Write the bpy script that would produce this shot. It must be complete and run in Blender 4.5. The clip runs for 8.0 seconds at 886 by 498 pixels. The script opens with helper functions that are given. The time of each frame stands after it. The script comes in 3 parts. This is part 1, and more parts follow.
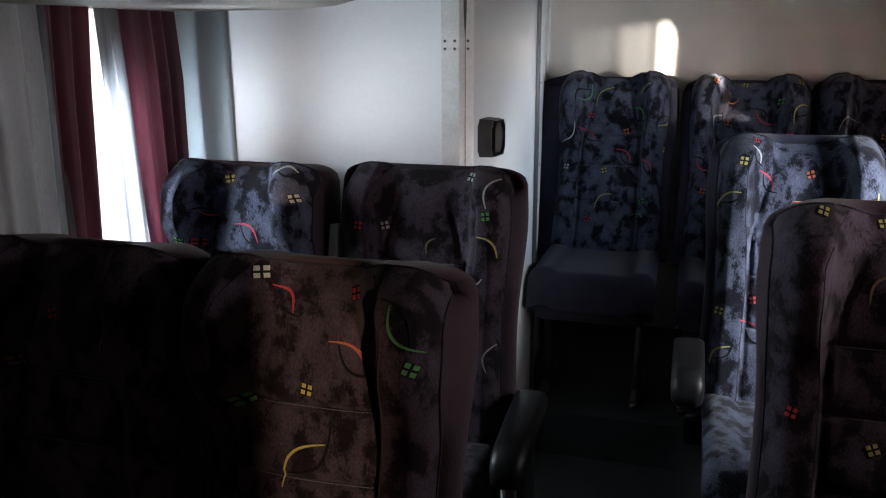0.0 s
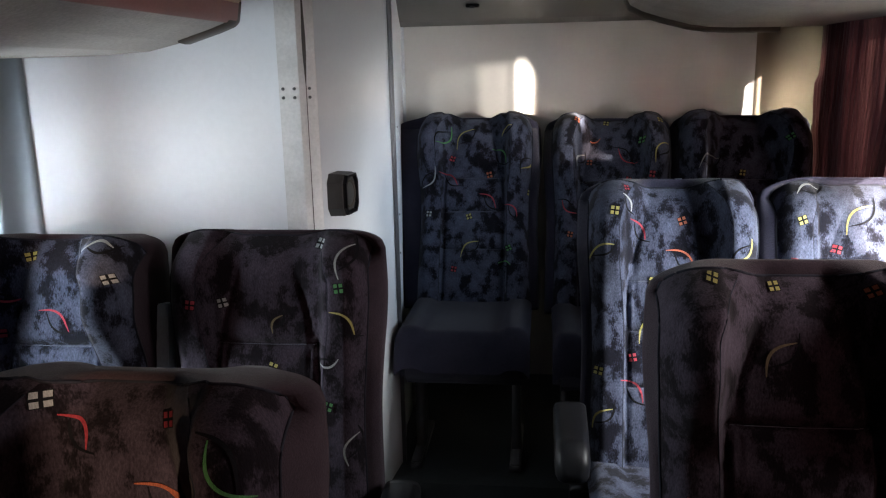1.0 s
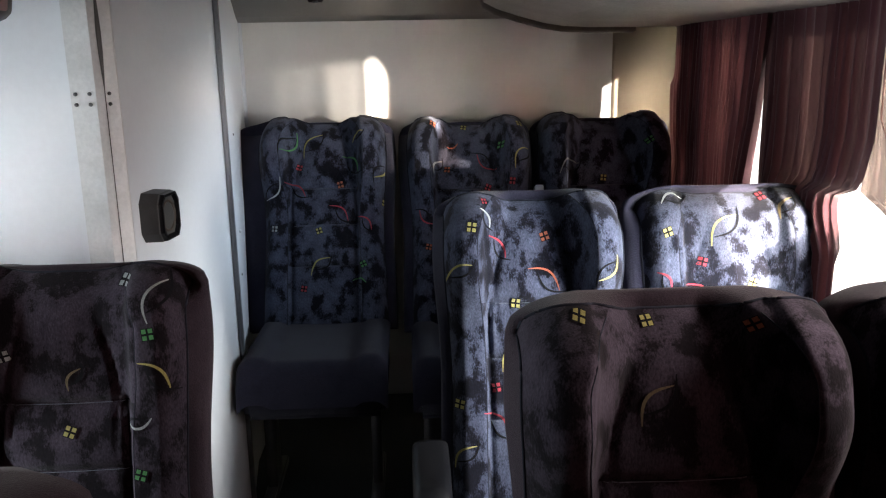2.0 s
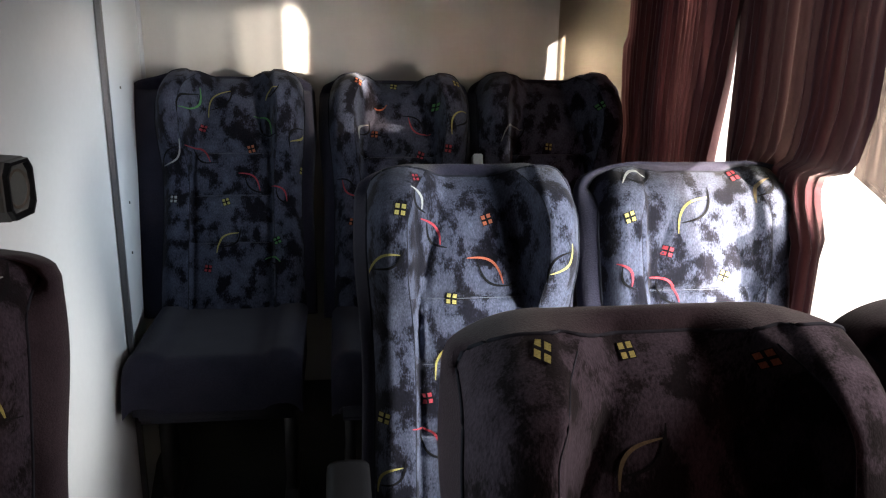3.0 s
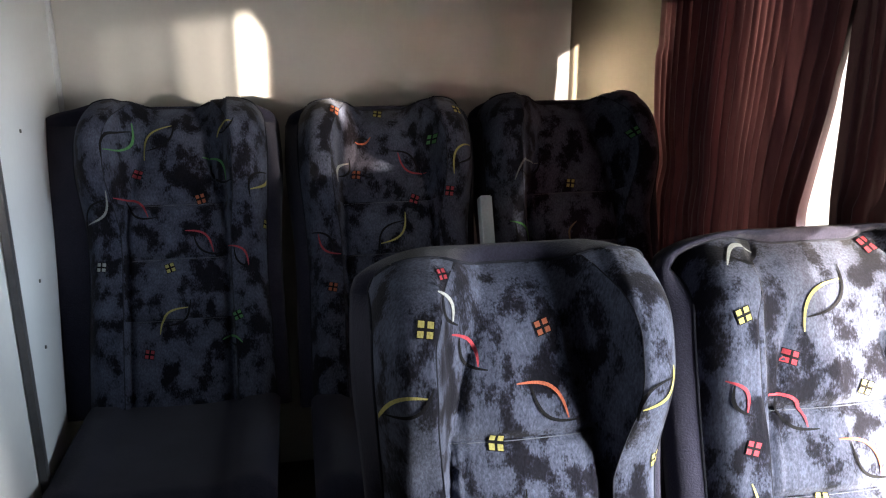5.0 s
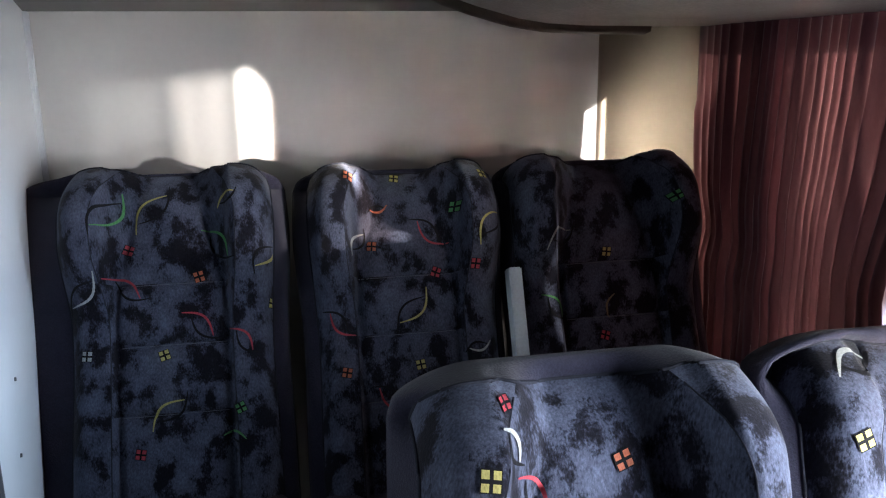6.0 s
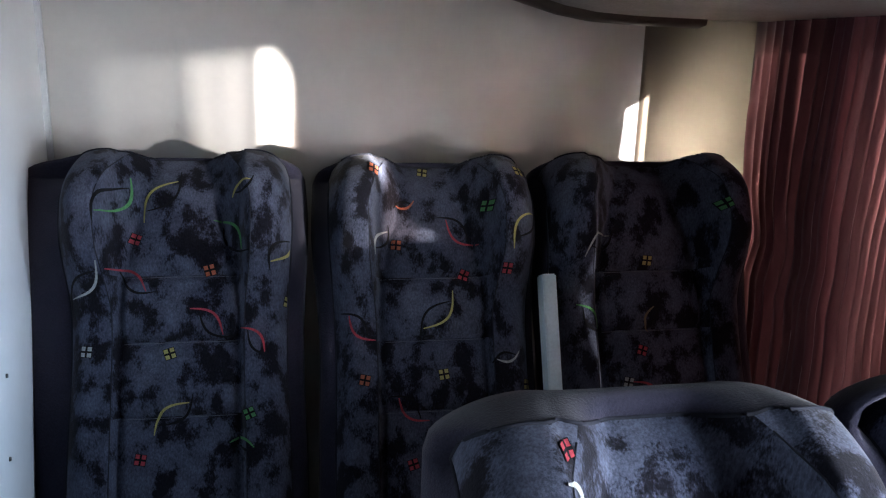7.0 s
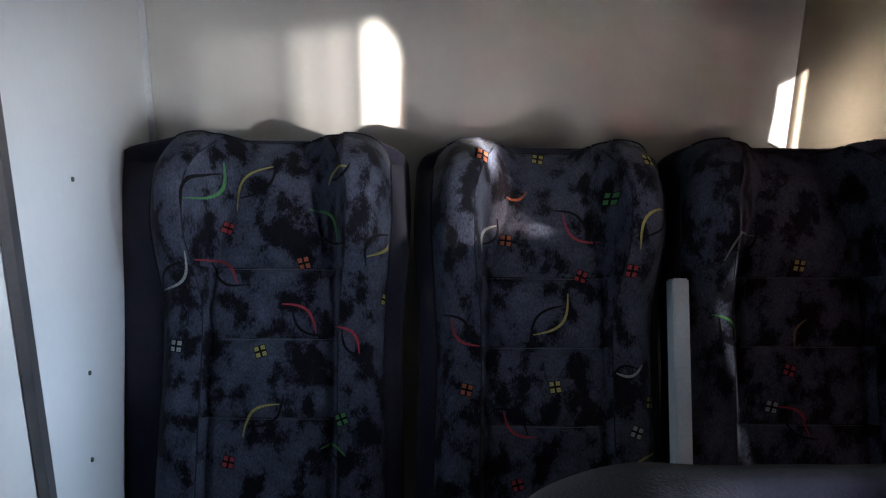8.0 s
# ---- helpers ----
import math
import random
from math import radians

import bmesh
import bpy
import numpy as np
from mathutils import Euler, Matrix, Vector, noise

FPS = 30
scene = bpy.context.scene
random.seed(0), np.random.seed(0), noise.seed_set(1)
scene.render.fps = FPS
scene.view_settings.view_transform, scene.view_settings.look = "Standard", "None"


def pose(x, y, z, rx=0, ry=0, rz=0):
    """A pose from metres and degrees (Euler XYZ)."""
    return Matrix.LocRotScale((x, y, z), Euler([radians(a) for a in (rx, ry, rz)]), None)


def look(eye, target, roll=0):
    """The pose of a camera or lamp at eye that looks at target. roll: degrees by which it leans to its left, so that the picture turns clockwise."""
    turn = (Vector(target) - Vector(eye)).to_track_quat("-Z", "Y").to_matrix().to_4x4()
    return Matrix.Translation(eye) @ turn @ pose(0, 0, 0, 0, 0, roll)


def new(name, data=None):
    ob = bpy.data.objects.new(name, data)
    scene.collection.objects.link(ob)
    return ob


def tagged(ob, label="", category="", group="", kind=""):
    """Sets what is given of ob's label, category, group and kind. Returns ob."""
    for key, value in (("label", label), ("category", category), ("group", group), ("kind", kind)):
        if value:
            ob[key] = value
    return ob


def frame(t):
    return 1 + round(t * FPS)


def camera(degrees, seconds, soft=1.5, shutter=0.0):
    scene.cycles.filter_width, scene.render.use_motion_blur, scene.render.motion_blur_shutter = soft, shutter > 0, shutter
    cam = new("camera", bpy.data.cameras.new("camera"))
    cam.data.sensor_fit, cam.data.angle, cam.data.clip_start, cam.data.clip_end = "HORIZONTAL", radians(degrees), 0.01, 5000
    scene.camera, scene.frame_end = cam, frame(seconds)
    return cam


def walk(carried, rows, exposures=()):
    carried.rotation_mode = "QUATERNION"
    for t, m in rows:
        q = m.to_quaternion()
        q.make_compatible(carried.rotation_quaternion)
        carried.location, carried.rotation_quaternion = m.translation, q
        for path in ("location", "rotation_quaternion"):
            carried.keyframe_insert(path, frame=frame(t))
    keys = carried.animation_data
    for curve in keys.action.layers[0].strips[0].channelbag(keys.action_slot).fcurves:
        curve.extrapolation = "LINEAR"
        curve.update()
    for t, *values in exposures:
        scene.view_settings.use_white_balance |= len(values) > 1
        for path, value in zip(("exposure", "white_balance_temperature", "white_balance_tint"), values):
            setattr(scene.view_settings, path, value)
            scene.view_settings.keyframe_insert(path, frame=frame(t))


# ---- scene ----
cam = camera(57.8, 8.0, 1.2)
PATH = [
    (0, (-0.024, 0.046, 1.492), (-0.579, 1.898, 0.98), -0.4),
    (0.5, (-0.023, 0.176, 1.5), (-0.367, 2.085, 1.013), 0.2),
    (1, (-0.044, 0.304, 1.521), (-0.288, 2.239, 1.081), -1.3),
    (1.5, (-0.044, 0.409, 1.523), (-0.14, 2.355, 1.071), -1.5),
    (2, (0.0, 0.544, 1.526), (0.078, 2.491, 1.076), -1.1),
    (2.2, (0.015, 0.611, 1.53), (0.143, 2.558, 1.092), -1.0),
    (3.3, (0.03, 0.941, 1.498), (0.307, 2.836, 0.922), 0.8),
    (3.5, (0.013, 0.997, 1.502), (0.315, 2.887, 0.921), 0.3),
    (4, (-0.021, 1.104, 1.5), (0.362, 2.96, 0.858), 0.7),
    (4.5, (-0.015, 1.219, 1.511), (0.351, 3.094, 0.92), 0.2),
    (4.7, (-0.004, 1.289, 1.523), (0.334, 3.176, 0.953), -0.3),
    (5.8, (-0.035, 1.574, 1.565), (0.337, 3.466, 1.035), 0.5),
    (6, (-0.042, 1.608, 1.57), (0.326, 3.519, 1.109), -0.7),
    (6.5, (-0.073, 1.664, 1.568), (0.305, 3.579, 1.131), 0.4),
    (7, (-0.064, 1.745, 1.562), (0.286, 3.654, 1.078), 1.6),
    (7.5, (-0.026, 1.85, 1.568), (0.138, 3.78, 1.068), 0.8),
    (8, (-0.016, 1.92, 1.573), (0.026, 3.837, 1.004), 0.8),
]
walk(cam, [(t, look(eye, target, roll)) for t, eye, target, roll in PATH], [(0.0, 3.13, 6850, 12), (2.2, 3.45, 7050, 13), (3.4, 3.12, 7350, 12), (4.6, 3.07, 7500, 12), (5.9, 3.65, 6500, 13), (7.0, 3.68, 6350, 13), (8.0, 3.18, 6500, 12)])


# ---- light ----
SUN_WAY = Vector((-0.66, 1.0, -0.055)).normalized()
world = bpy.data.worlds.new("sky")
scene.world = world
world.use_nodes = True
wn = world.node_tree.nodes
sky = wn.new("ShaderNodeTexSky")
sky.sky_type, sky.sun_disc = "NISHITA", False
sky.sun_elevation = math.asin(-SUN_WAY.z)
sky.sun_rotation = math.atan2(-SUN_WAY.x, -SUN_WAY.y)
world.node_tree.links.new(sky.outputs["Color"], wn["Background"].inputs["Color"])
wn["Background"].inputs["Strength"].default_value = 0.06

sun = new("sun", bpy.data.lights.new("sun", "SUN"))
sun.data.energy, sun.data.angle, sun.data.color = 5.0, radians(1.3), (1.0, 0.93, 0.84)
sun.matrix_basis = look((0, 0, 0), SUN_WAY)


def window_light(name, x, y0, y1, z0, z1, watts, colour, aft=0.0, down=0.0, spread=180):
    """The sky's light in a window's opening, thrown into the bus."""
    lamp = new(name, bpy.data.lights.new(name, "AREA"))
    lamp.data.shape, lamp.data.size, lamp.data.size_y = "RECTANGLE", y1 - y0, z1 - z0
    lamp.data.energy, lamp.data.color, lamp.data.spread = watts, colour, radians(spread)
    eye = Vector((x, (y0 + y1) / 2, (z0 + z1) / 2))
    lamp.matrix_basis = look(eye, eye + Vector((-1 if x > 0 else 1, aft, -down)))
    return lamp


window_light("window_light_right", 0.99, 1.66, 1.96, 0.80, 1.30, 2.4, (0.86, 0.93, 1.0), 1.0, 0.62, 82)
window_light("window_light_right_top", 0.99, 1.60, 1.95, 1.36, 1.58, 0.20, (0.70, 0.84, 1.0), 0.85, 0.30, 64)
window_light("window_light_right_front", 0.99, 1.30, 1.60, 1.24, 1.52, 0.48, (1.0, 0.90, 0.92), 0.0, 0.50, 90)
window_light("window_light_gap", 0.985, 2.65, 2.74, 0.90, 1.15, 0.15, (0.62, 0.80, 1.0), 0.20, 0.0, 42)
window_light("window_light_left", -1.52, 1.66, 1.90, 0.82, 1.38, 5.0, (0.74, 0.88, 1.0), 0.75, 0.05, 124)


# ---- materials ----
def material(name):
    m = bpy.data.materials.new(name)
    m.use_nodes = True
    return m, m.node_tree.nodes, m.node_tree.links, m.node_tree.nodes["Principled BSDF"]


def mapped(n, l, scale, shuffle=False):
    """Object coordinates, stretched; shuffled from object to object where asked."""
    co = n.new("ShaderNodeTexCoord")
    mp = n.new("ShaderNodeMapping")
    mp.inputs["Scale"].default_value = scale
    l.new(co.outputs["Object"], mp.inputs["Vector"])
    if shuffle:
        info = n.new("ShaderNodeObjectInfo")
        mul = n.new("ShaderNodeMath")
        mul.operation = "MULTIPLY"
        mul.inputs[1].default_value = 37.0
        l.new(info.outputs["Random"], mul.inputs[0])
        l.new(mul.outputs[0], mp.inputs["Location"])
    return mp.outputs["Vector"]


def grain(n, l, vec, scale, detail=4.0, rough=0.6, distort=0.0):
    t = n.new("ShaderNodeTexNoise")
    t.inputs["Scale"].default_value, t.inputs["Detail"].default_value = scale, detail
    t.inputs["Roughness"].default_value, t.inputs["Distortion"].default_value = rough, distort
    l.new(vec, t.inputs["Vector"])
    return t.outputs["Fac"]


def ramp(n, l, fac, stops):
    r = n.new("ShaderNodeValToRGB")
    e = r.color_ramp.elements
    while len(e) < len(stops):
        e.new(0.5)
    for k, (p, c) in zip(e, stops):
        k.position, k.color = p, (*c, 1.0)
    l.new(fac, r.inputs["Fac"])
    return r.outputs["Color"]


def mixed(n, l, fac, a, b, mode="MIX"):
    m = n.new("ShaderNodeMix")
    m.data_type, m.blend_type = "RGBA", mode
    if isinstance(fac, float):
        m.inputs["Factor"].default_value = fac
    else:
        l.new(fac, m.inputs["Factor"])
    for socket, v in ((m.inputs["A"], a), (m.inputs["B"], b)):
        if isinstance(v, tuple):
            socket.default_value = (*v, 1.0)
        else:
            l.new(v, socket)
    return m.outputs["Result"]


def bumped(n, l, bsdf, height, strength, distance):
    b = n.new("ShaderNodeBump")
    b.inputs["Strength"].default_value, b.inputs["Distance"].default_value = strength, distance
    l.new(height, b.inputs["Height"])
    l.new(b.outputs["Normal"], bsdf.inputs["Normal"])


def plain(name, a, b, scale=9.0, rough=0.5, bump=0.15, fine=160.0, stretch=(1, 1, 1), metal=0.0, sheen=0.0, shuffle=False, tint=0.25, shine=0.5):
    """A surface whose colour wanders between a and b, with a fine grain."""
    m, n, l, p = material(name)
    vec = mapped(n, l, stretch, shuffle)
    big, small = grain(n, l, vec, scale), grain(n, l, vec, fine, 3.0)
    col = ramp(n, l, big, [(0.3, a), (0.7, b)])
    l.new(mixed(n, l, tint, col, ramp(n, l, small, [(0.35, (0.55, 0.55, 0.55)), (0.65, (1, 1, 1))]), "MULTIPLY"), p.inputs["Base Color"])
    rr = n.new("ShaderNodeMapRange")
    rr.inputs["To Min"].default_value, rr.inputs["To Max"].default_value = max(0.03, rough - 0.1), min(1.0, rough + 0.1)
    l.new(big, rr.inputs["Value"])
    l.new(rr.outputs["Result"], p.inputs["Roughness"])
    p.inputs["Metallic"].default_value = metal
    p.inputs["Sheen Weight"].default_value = sheen
    p.inputs["Specular IOR Level"].default_value = shine
    bumped(n, l, p, small, bump, 0.002)
    return m


def velvet_print(name, tones):
    """Plush with ragged black patches and a brushed pile; four tones, from the patches up."""
    m, n, l, p = material(name)
    vec = mapped(n, l, (1.0, 1.0, 0.72), True)
    patch = grain(n, l, vec, 21.0, 4.5, 0.53)
    pile = grain(n, l, mapped(n, l, (1, 1, 0.42), True), 330.0, 2.0, 0.7)
    brushed = grain(n, l, mapped(n, l, (1, 1, 0.5), True), 6.0, 3.0)
    add = n.new("ShaderNodeMath")
    add.operation = "MULTIPLY_ADD"
    add.inputs[1].default_value = 0.20
    l.new(pile, add.inputs[0])
    l.new(patch, add.inputs[2])
    col = ramp(n, l, add.outputs[0], list(zip((0.510, 0.552, 0.605, 0.84), tones)))
    col = mixed(n, l, 0.6, col, ramp(n, l, pile, [(0.3, (0.40, 0.40, 0.42)), (0.7, (1.40, 1.40, 1.40))]), "MULTIPLY")
    col = mixed(n, l, 0.3, col, ramp(n, l, brushed, [(0.3, (0.6, 0.6, 0.62)), (0.7, (1.1, 1.1, 1.1))]), "MULTIPLY")
    l.new(col, p.inputs["Base Color"])
    p.inputs["Roughness"].default_value = 0.92
    p.inputs["Specular IOR Level"].default_value = 0.05
    p.inputs["Sheen Weight"].default_value = 0.10
    p.inputs["Sheen Roughness"].default_value = 0.45
    bumped(n, l, p, pile, 0.35, 0.0015)
    return m


def woven_thread():
    """The coloured threads of the motifs, taken from the mesh's own colours."""
    m, n, l, p = material("woven thread")
    a = n.new("ShaderNodeAttribute")
    a.attribute_name = "thread"
    pile = grain(n, l, mapped(n, l, (1, 1, 0.3)), 500.0, 2.0)
    l.new(mixed(n, l, 0.6, a.outputs["Color"], ramp(n, l, pile, [(0.3, (0.35, 0.35, 0.35)), (0.65, (1, 1, 1))]), "MULTIPLY"), p.inputs["Base Color"])
    p.inputs["Roughness"].default_value = 0.9
    p.inputs["Specular IOR Level"].default_value = 0.15
    bumped(n, l, p, pile, 0.3, 0.001)
    return m


def cloth(name, a, b, through_colour, share, clear=0.0):
    """Thin curtain cloth that lets part of the light through; colour streaks imitate pleat shading."""
    m, n, l, p = material(name)
    weave = grain(n, l, mapped(n, l, (1, 1, 0.25)), 330.0, 2.0)
    # Upright streaks of base colour imitate lit and shaded pleats.
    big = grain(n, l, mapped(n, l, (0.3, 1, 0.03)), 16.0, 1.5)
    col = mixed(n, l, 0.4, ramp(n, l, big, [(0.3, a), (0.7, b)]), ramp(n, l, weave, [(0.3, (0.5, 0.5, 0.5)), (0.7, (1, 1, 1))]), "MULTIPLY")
    l.new(col, p.inputs["Base Color"])
    p.inputs["Roughness"].default_value = 0.85
    p.inputs["Specular IOR Level"].default_value = 0.1
    p.inputs["Sheen Weight"].default_value = 0.3
    t = n.new("ShaderNodeBsdfTranslucent")
    # Streaks in the passed colour imitate backlit and doubled folds.
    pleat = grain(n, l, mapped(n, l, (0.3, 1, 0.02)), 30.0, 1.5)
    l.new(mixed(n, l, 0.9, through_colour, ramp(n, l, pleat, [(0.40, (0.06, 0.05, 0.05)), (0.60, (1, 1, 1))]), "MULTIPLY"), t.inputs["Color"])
    mix = n.new("ShaderNodeMixShader")
    mix.inputs[0].default_value = share
    l.new(p.outputs[0], mix.inputs[1])
    l.new(t.outputs[0], mix.inputs[2])
    last = mix.outputs[0]
    if clear:
        tr = n.new("ShaderNodeBsdfTransparent")
        tr.inputs["Color"].default_value = (*[(c / max(through_colour)) ** 0.6 for c in through_colour], 1.0)
        holes = n.new("ShaderNodeMixShader")
        streak = n.new("ShaderNodeMapRange")
        streak.inputs["From Min"].default_value, streak.inputs["From Max"].default_value = 0.36, 0.64
        streak.inputs["To Min"].default_value, streak.inputs["To Max"].default_value = 0.5 * clear, 1.5 * clear
        l.new(pleat, streak.inputs["Value"])
        l.new(streak.outputs["Result"], holes.inputs[0])
        l.new(last, holes.inputs[1])
        l.new(tr.outputs[0], holes.inputs[2])
        last = holes.outputs[0]
    l.new(last, n["Material Output"].inputs["Surface"])
    return m


def bright_haze():
    """The washed-out daylight seen outside the windows."""
    m, n, l, p = material("bright haze")
    p.inputs["Base Color"].default_value = (0.8, 0.8, 0.8, 1)
    p.inputs["Emission Color"].default_value = (0.92, 0.96, 1.0, 1)
    p.inputs["Emission Strength"].default_value = 0.17
    return m


def clear_glass():
    m, n, l, p = material("window glass")
    p.inputs["Base Color"].default_value = (0.93, 0.96, 0.95, 1)
    p.inputs["Roughness"].default_value = 0.02
    p.inputs["Transmission Weight"].default_value = 1.0
    p.inputs["IOR"].default_value = 1.45
    return m


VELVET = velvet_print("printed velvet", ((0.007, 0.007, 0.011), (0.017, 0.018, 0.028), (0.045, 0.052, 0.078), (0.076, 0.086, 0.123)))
# Darker plum copy of the velvet: dim light on front rows put into colour.
DIM_VELVET = velvet_print("printed velvet in dim light tones", ((0.008, 0.006, 0.008), (0.014, 0.011, 0.014), (0.033, 0.026, 0.035), (0.053, 0.043, 0.057)))
THREAD = woven_thread()
# Plush copy tinted for the warm light on the front rows.
WARM_PLUSH = plain("dark plush in warm light tone", (0.026, 0.018, 0.024), (0.042, 0.030, 0.037), 9.0, 0.9, 0.6, 330.0, sheen=0.10, shuffle=True, shine=0.05, tint=0.6)
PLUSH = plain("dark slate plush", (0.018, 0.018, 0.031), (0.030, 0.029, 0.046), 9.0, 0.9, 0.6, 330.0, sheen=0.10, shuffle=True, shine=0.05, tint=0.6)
PIPING = plain("grey piping", (0.012, 0.013, 0.018), (0.026, 0.028, 0.038), 30.0, 0.9, 0.3, 400.0, shine=0.1)
STITCH = plain("grey stitching", (0.09, 0.10, 0.13), (0.15, 0.16, 0.19), 60.0, 0.9, 0.3, 260.0, shine=0.1, tint=0.8)
WHITE = plain("white laminate", (0.75, 0.77, 0.79), (0.79, 0.80, 0.81), 1.7, 0.36, 0.012, 60.0, tint=0.06)
CREAM = plain("cream laminate", (0.47, 0.465, 0.445), (0.535, 0.525, 0.50), 1.5, 0.40, 0.015, 60.0, tint=0.06)
# Cream laminate toned tan for the warm light on the rounded corner.
WARM_CORNER = plain("cream laminate toned by warm light", (0.19, 0.155, 0.115), (0.24, 0.20, 0.15), 1.6, 0.42, 0.02, 70.0, tint=0.08)
# Ceiling tone lowered to weaken light bounced onto the rear seats.
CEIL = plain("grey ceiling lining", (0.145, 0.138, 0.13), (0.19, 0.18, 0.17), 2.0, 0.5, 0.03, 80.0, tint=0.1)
PALE = plain("pale blue laminate", (0.66, 0.70, 0.74), (0.72, 0.75, 0.78), 2.0, 0.38, 0.012, 70.0, tint=0.06)
OFFWHITE = plain("off-white laminate", (0.55, 0.57, 0.59), (0.61, 0.63, 0.64), 1.9, 0.38, 0.012, 70.0, tint=0.06)
# Sun filter for an added, unseen cloth in a front window.
HAZE = cloth("brown sun filter", (0.30, 0.20, 0.16), (0.40, 0.28, 0.22), (0.60, 0.40, 0.30), 0.05, 0.004)
MOULD = plain("blue-grey moulding", (0.34, 0.41, 0.46), (0.40, 0.47, 0.52), 4.0, 0.45, 0.015, 80.0, tint=0.08)
GREYLAM = plain("grey moulding", (0.50, 0.53, 0.56), (0.57, 0.59, 0.62), 4.0, 0.42, 0.015, 80.0, tint=0.08)
ALU = plain("worn painted metal trim", (0.60, 0.59, 0.57), (0.72, 0.715, 0.70), 14.0, 0.5, 0.06, 120.0, metal=0.1)
RACK = plain("rack lining", (0.25, 0.225, 0.20), (0.33, 0.30, 0.27), 7.0, 0.65, 0.5, 130.0, tint=0.5)
RACKEDGE = plain("dark rubber edging", (0.030, 0.022, 0.016), (0.055, 0.040, 0.030), 12.0, 0.5, 0.2)
FASCIA = plain("maroon rack fascia", (0.20, 0.075, 0.065), (0.27, 0.11, 0.09), 6.0, 0.45, 0.1)
BRASS = plain("tan piping", (0.42, 0.28, 0.16), (0.52, 0.36, 0.22), 10.0, 0.5, 0.1)
BLACK = plain("black plastic", (0.004, 0.004, 0.005), (0.008, 0.008, 0.009), 20.0, 0.38, 0.15, 300.0, shine=0.2)
GREYPLASTIC = plain("pale grey plastic", (0.54, 0.65, 0.72), (0.62, 0.73, 0.79), 8.0, 0.45, 0.1)
SPEAKER = plain("dark grey moulded plastic", (0.045, 0.045, 0.045), (0.065, 0.065, 0.062), 18.0, 0.5, 0.15, 260.0, shine=0.3)
STEEL = plain("painted steel", (0.05, 0.05, 0.055), (0.08, 0.08, 0.085), 10.0, 0.45, 0.1)
CHROME = plain("worn bright metal", (0.45, 0.46, 0.48), (0.60, 0.61, 0.62), 30.0, 0.28, 0.05, metal=0.9)
SCREW = plain("dull screw", (0.10, 0.10, 0.10), (0.18, 0.18, 0.18), 40.0, 0.4, 0.1, metal=0.8)
FLOORING = plain("ribbed dark flooring", (0.022, 0.028, 0.030), (0.045, 0.052, 0.055), 5.0, 0.55, 0.4, 90.0, shine=0.3)
# Wall lining chosen dark to keep bounced light inside the bus low.
DARK_WALL = plain("dark wall lining against bounced light", (0.035, 0.016, 0.020), (0.060, 0.026, 0.032), 9.0, 0.95, 0.4, 300.0, shine=0.05)
GROUND = plain("asphalt", (0.04, 0.04, 0.042), (0.06, 0.06, 0.06), 2.0, 0.9, 0.4)
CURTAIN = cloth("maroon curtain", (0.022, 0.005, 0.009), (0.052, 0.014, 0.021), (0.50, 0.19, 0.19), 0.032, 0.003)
# Made part clear so weakened sun reaches the rear seats and wall.
SMOKE = cloth("part see-through maroon curtain", (0.022, 0.006, 0.009), (0.050, 0.016, 0.020), (0.40, 0.27, 0.22), 0.03, 0.14)
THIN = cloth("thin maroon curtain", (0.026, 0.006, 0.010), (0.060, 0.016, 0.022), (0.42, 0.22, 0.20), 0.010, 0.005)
# Filter cloth for the linings added out of view at the right window.
SHEER = cloth("pale grey sun filter", (0.42, 0.42, 0.44), (0.58, 0.57, 0.58), (0.74, 0.74, 0.75), 0.28, 0.07)
LINING = cloth("grey lining", (0.07, 0.07, 0.08), (0.17, 0.17, 0.185), (0.22, 0.23, 0.26), 0.16)
VEIL = cloth("thin pale sun filter", (0.30, 0.30, 0.32), (0.42, 0.41, 0.42), (0.5, 0.5, 0.52), 0.05, 0.22)
GAUZE = cloth("thin grey sun filter", (0.14, 0.14, 0.16), (0.30, 0.30, 0.33), (0.32, 0.33, 0.36), 0.08, 0.022)
DEEP = cloth("dark maroon curtain", (0.035, 0.008, 0.015), (0.10, 0.030, 0.045), (0.06, 0.012, 0.02), 0.06)
# Tinted filter for sun through an added, unseen front cloth.
BROWN = cloth("brown sun filter", (0.16, 0.12, 0.10), (0.22, 0.17, 0.14), (0.40, 0.25, 0.17), 0.05, 0.055)
GLASS = clear_glass()
HAZY = bright_haze()


# ---- building blocks ----
def part(name, bm, mat, parent, label="", smooth=True):
    """Links a bmesh as one mesh object under a thing or under a part."""
    me = bpy.data.meshes.new(name)
    bm.normal_update()
    bm.to_mesh(me)
    bm.free()
    for f in me.polygons:
        f.use_smooth = smooth
    me.materials.append(mat)
    ob = new(name, me)
    ob.parent = parent
    return tagged(ob, label)


def thing(name, at, label, category, group="", kind=""):
    ob = new(name)
    ob.empty_display_size = 0.1
    ob.location = at
    return tagged(ob, label, category, group, kind)


def setting(name, bm, mat, label, category, smooth=False):
    return tagged(part(name, bm, mat, None, "", smooth), label, category, "", "structure")


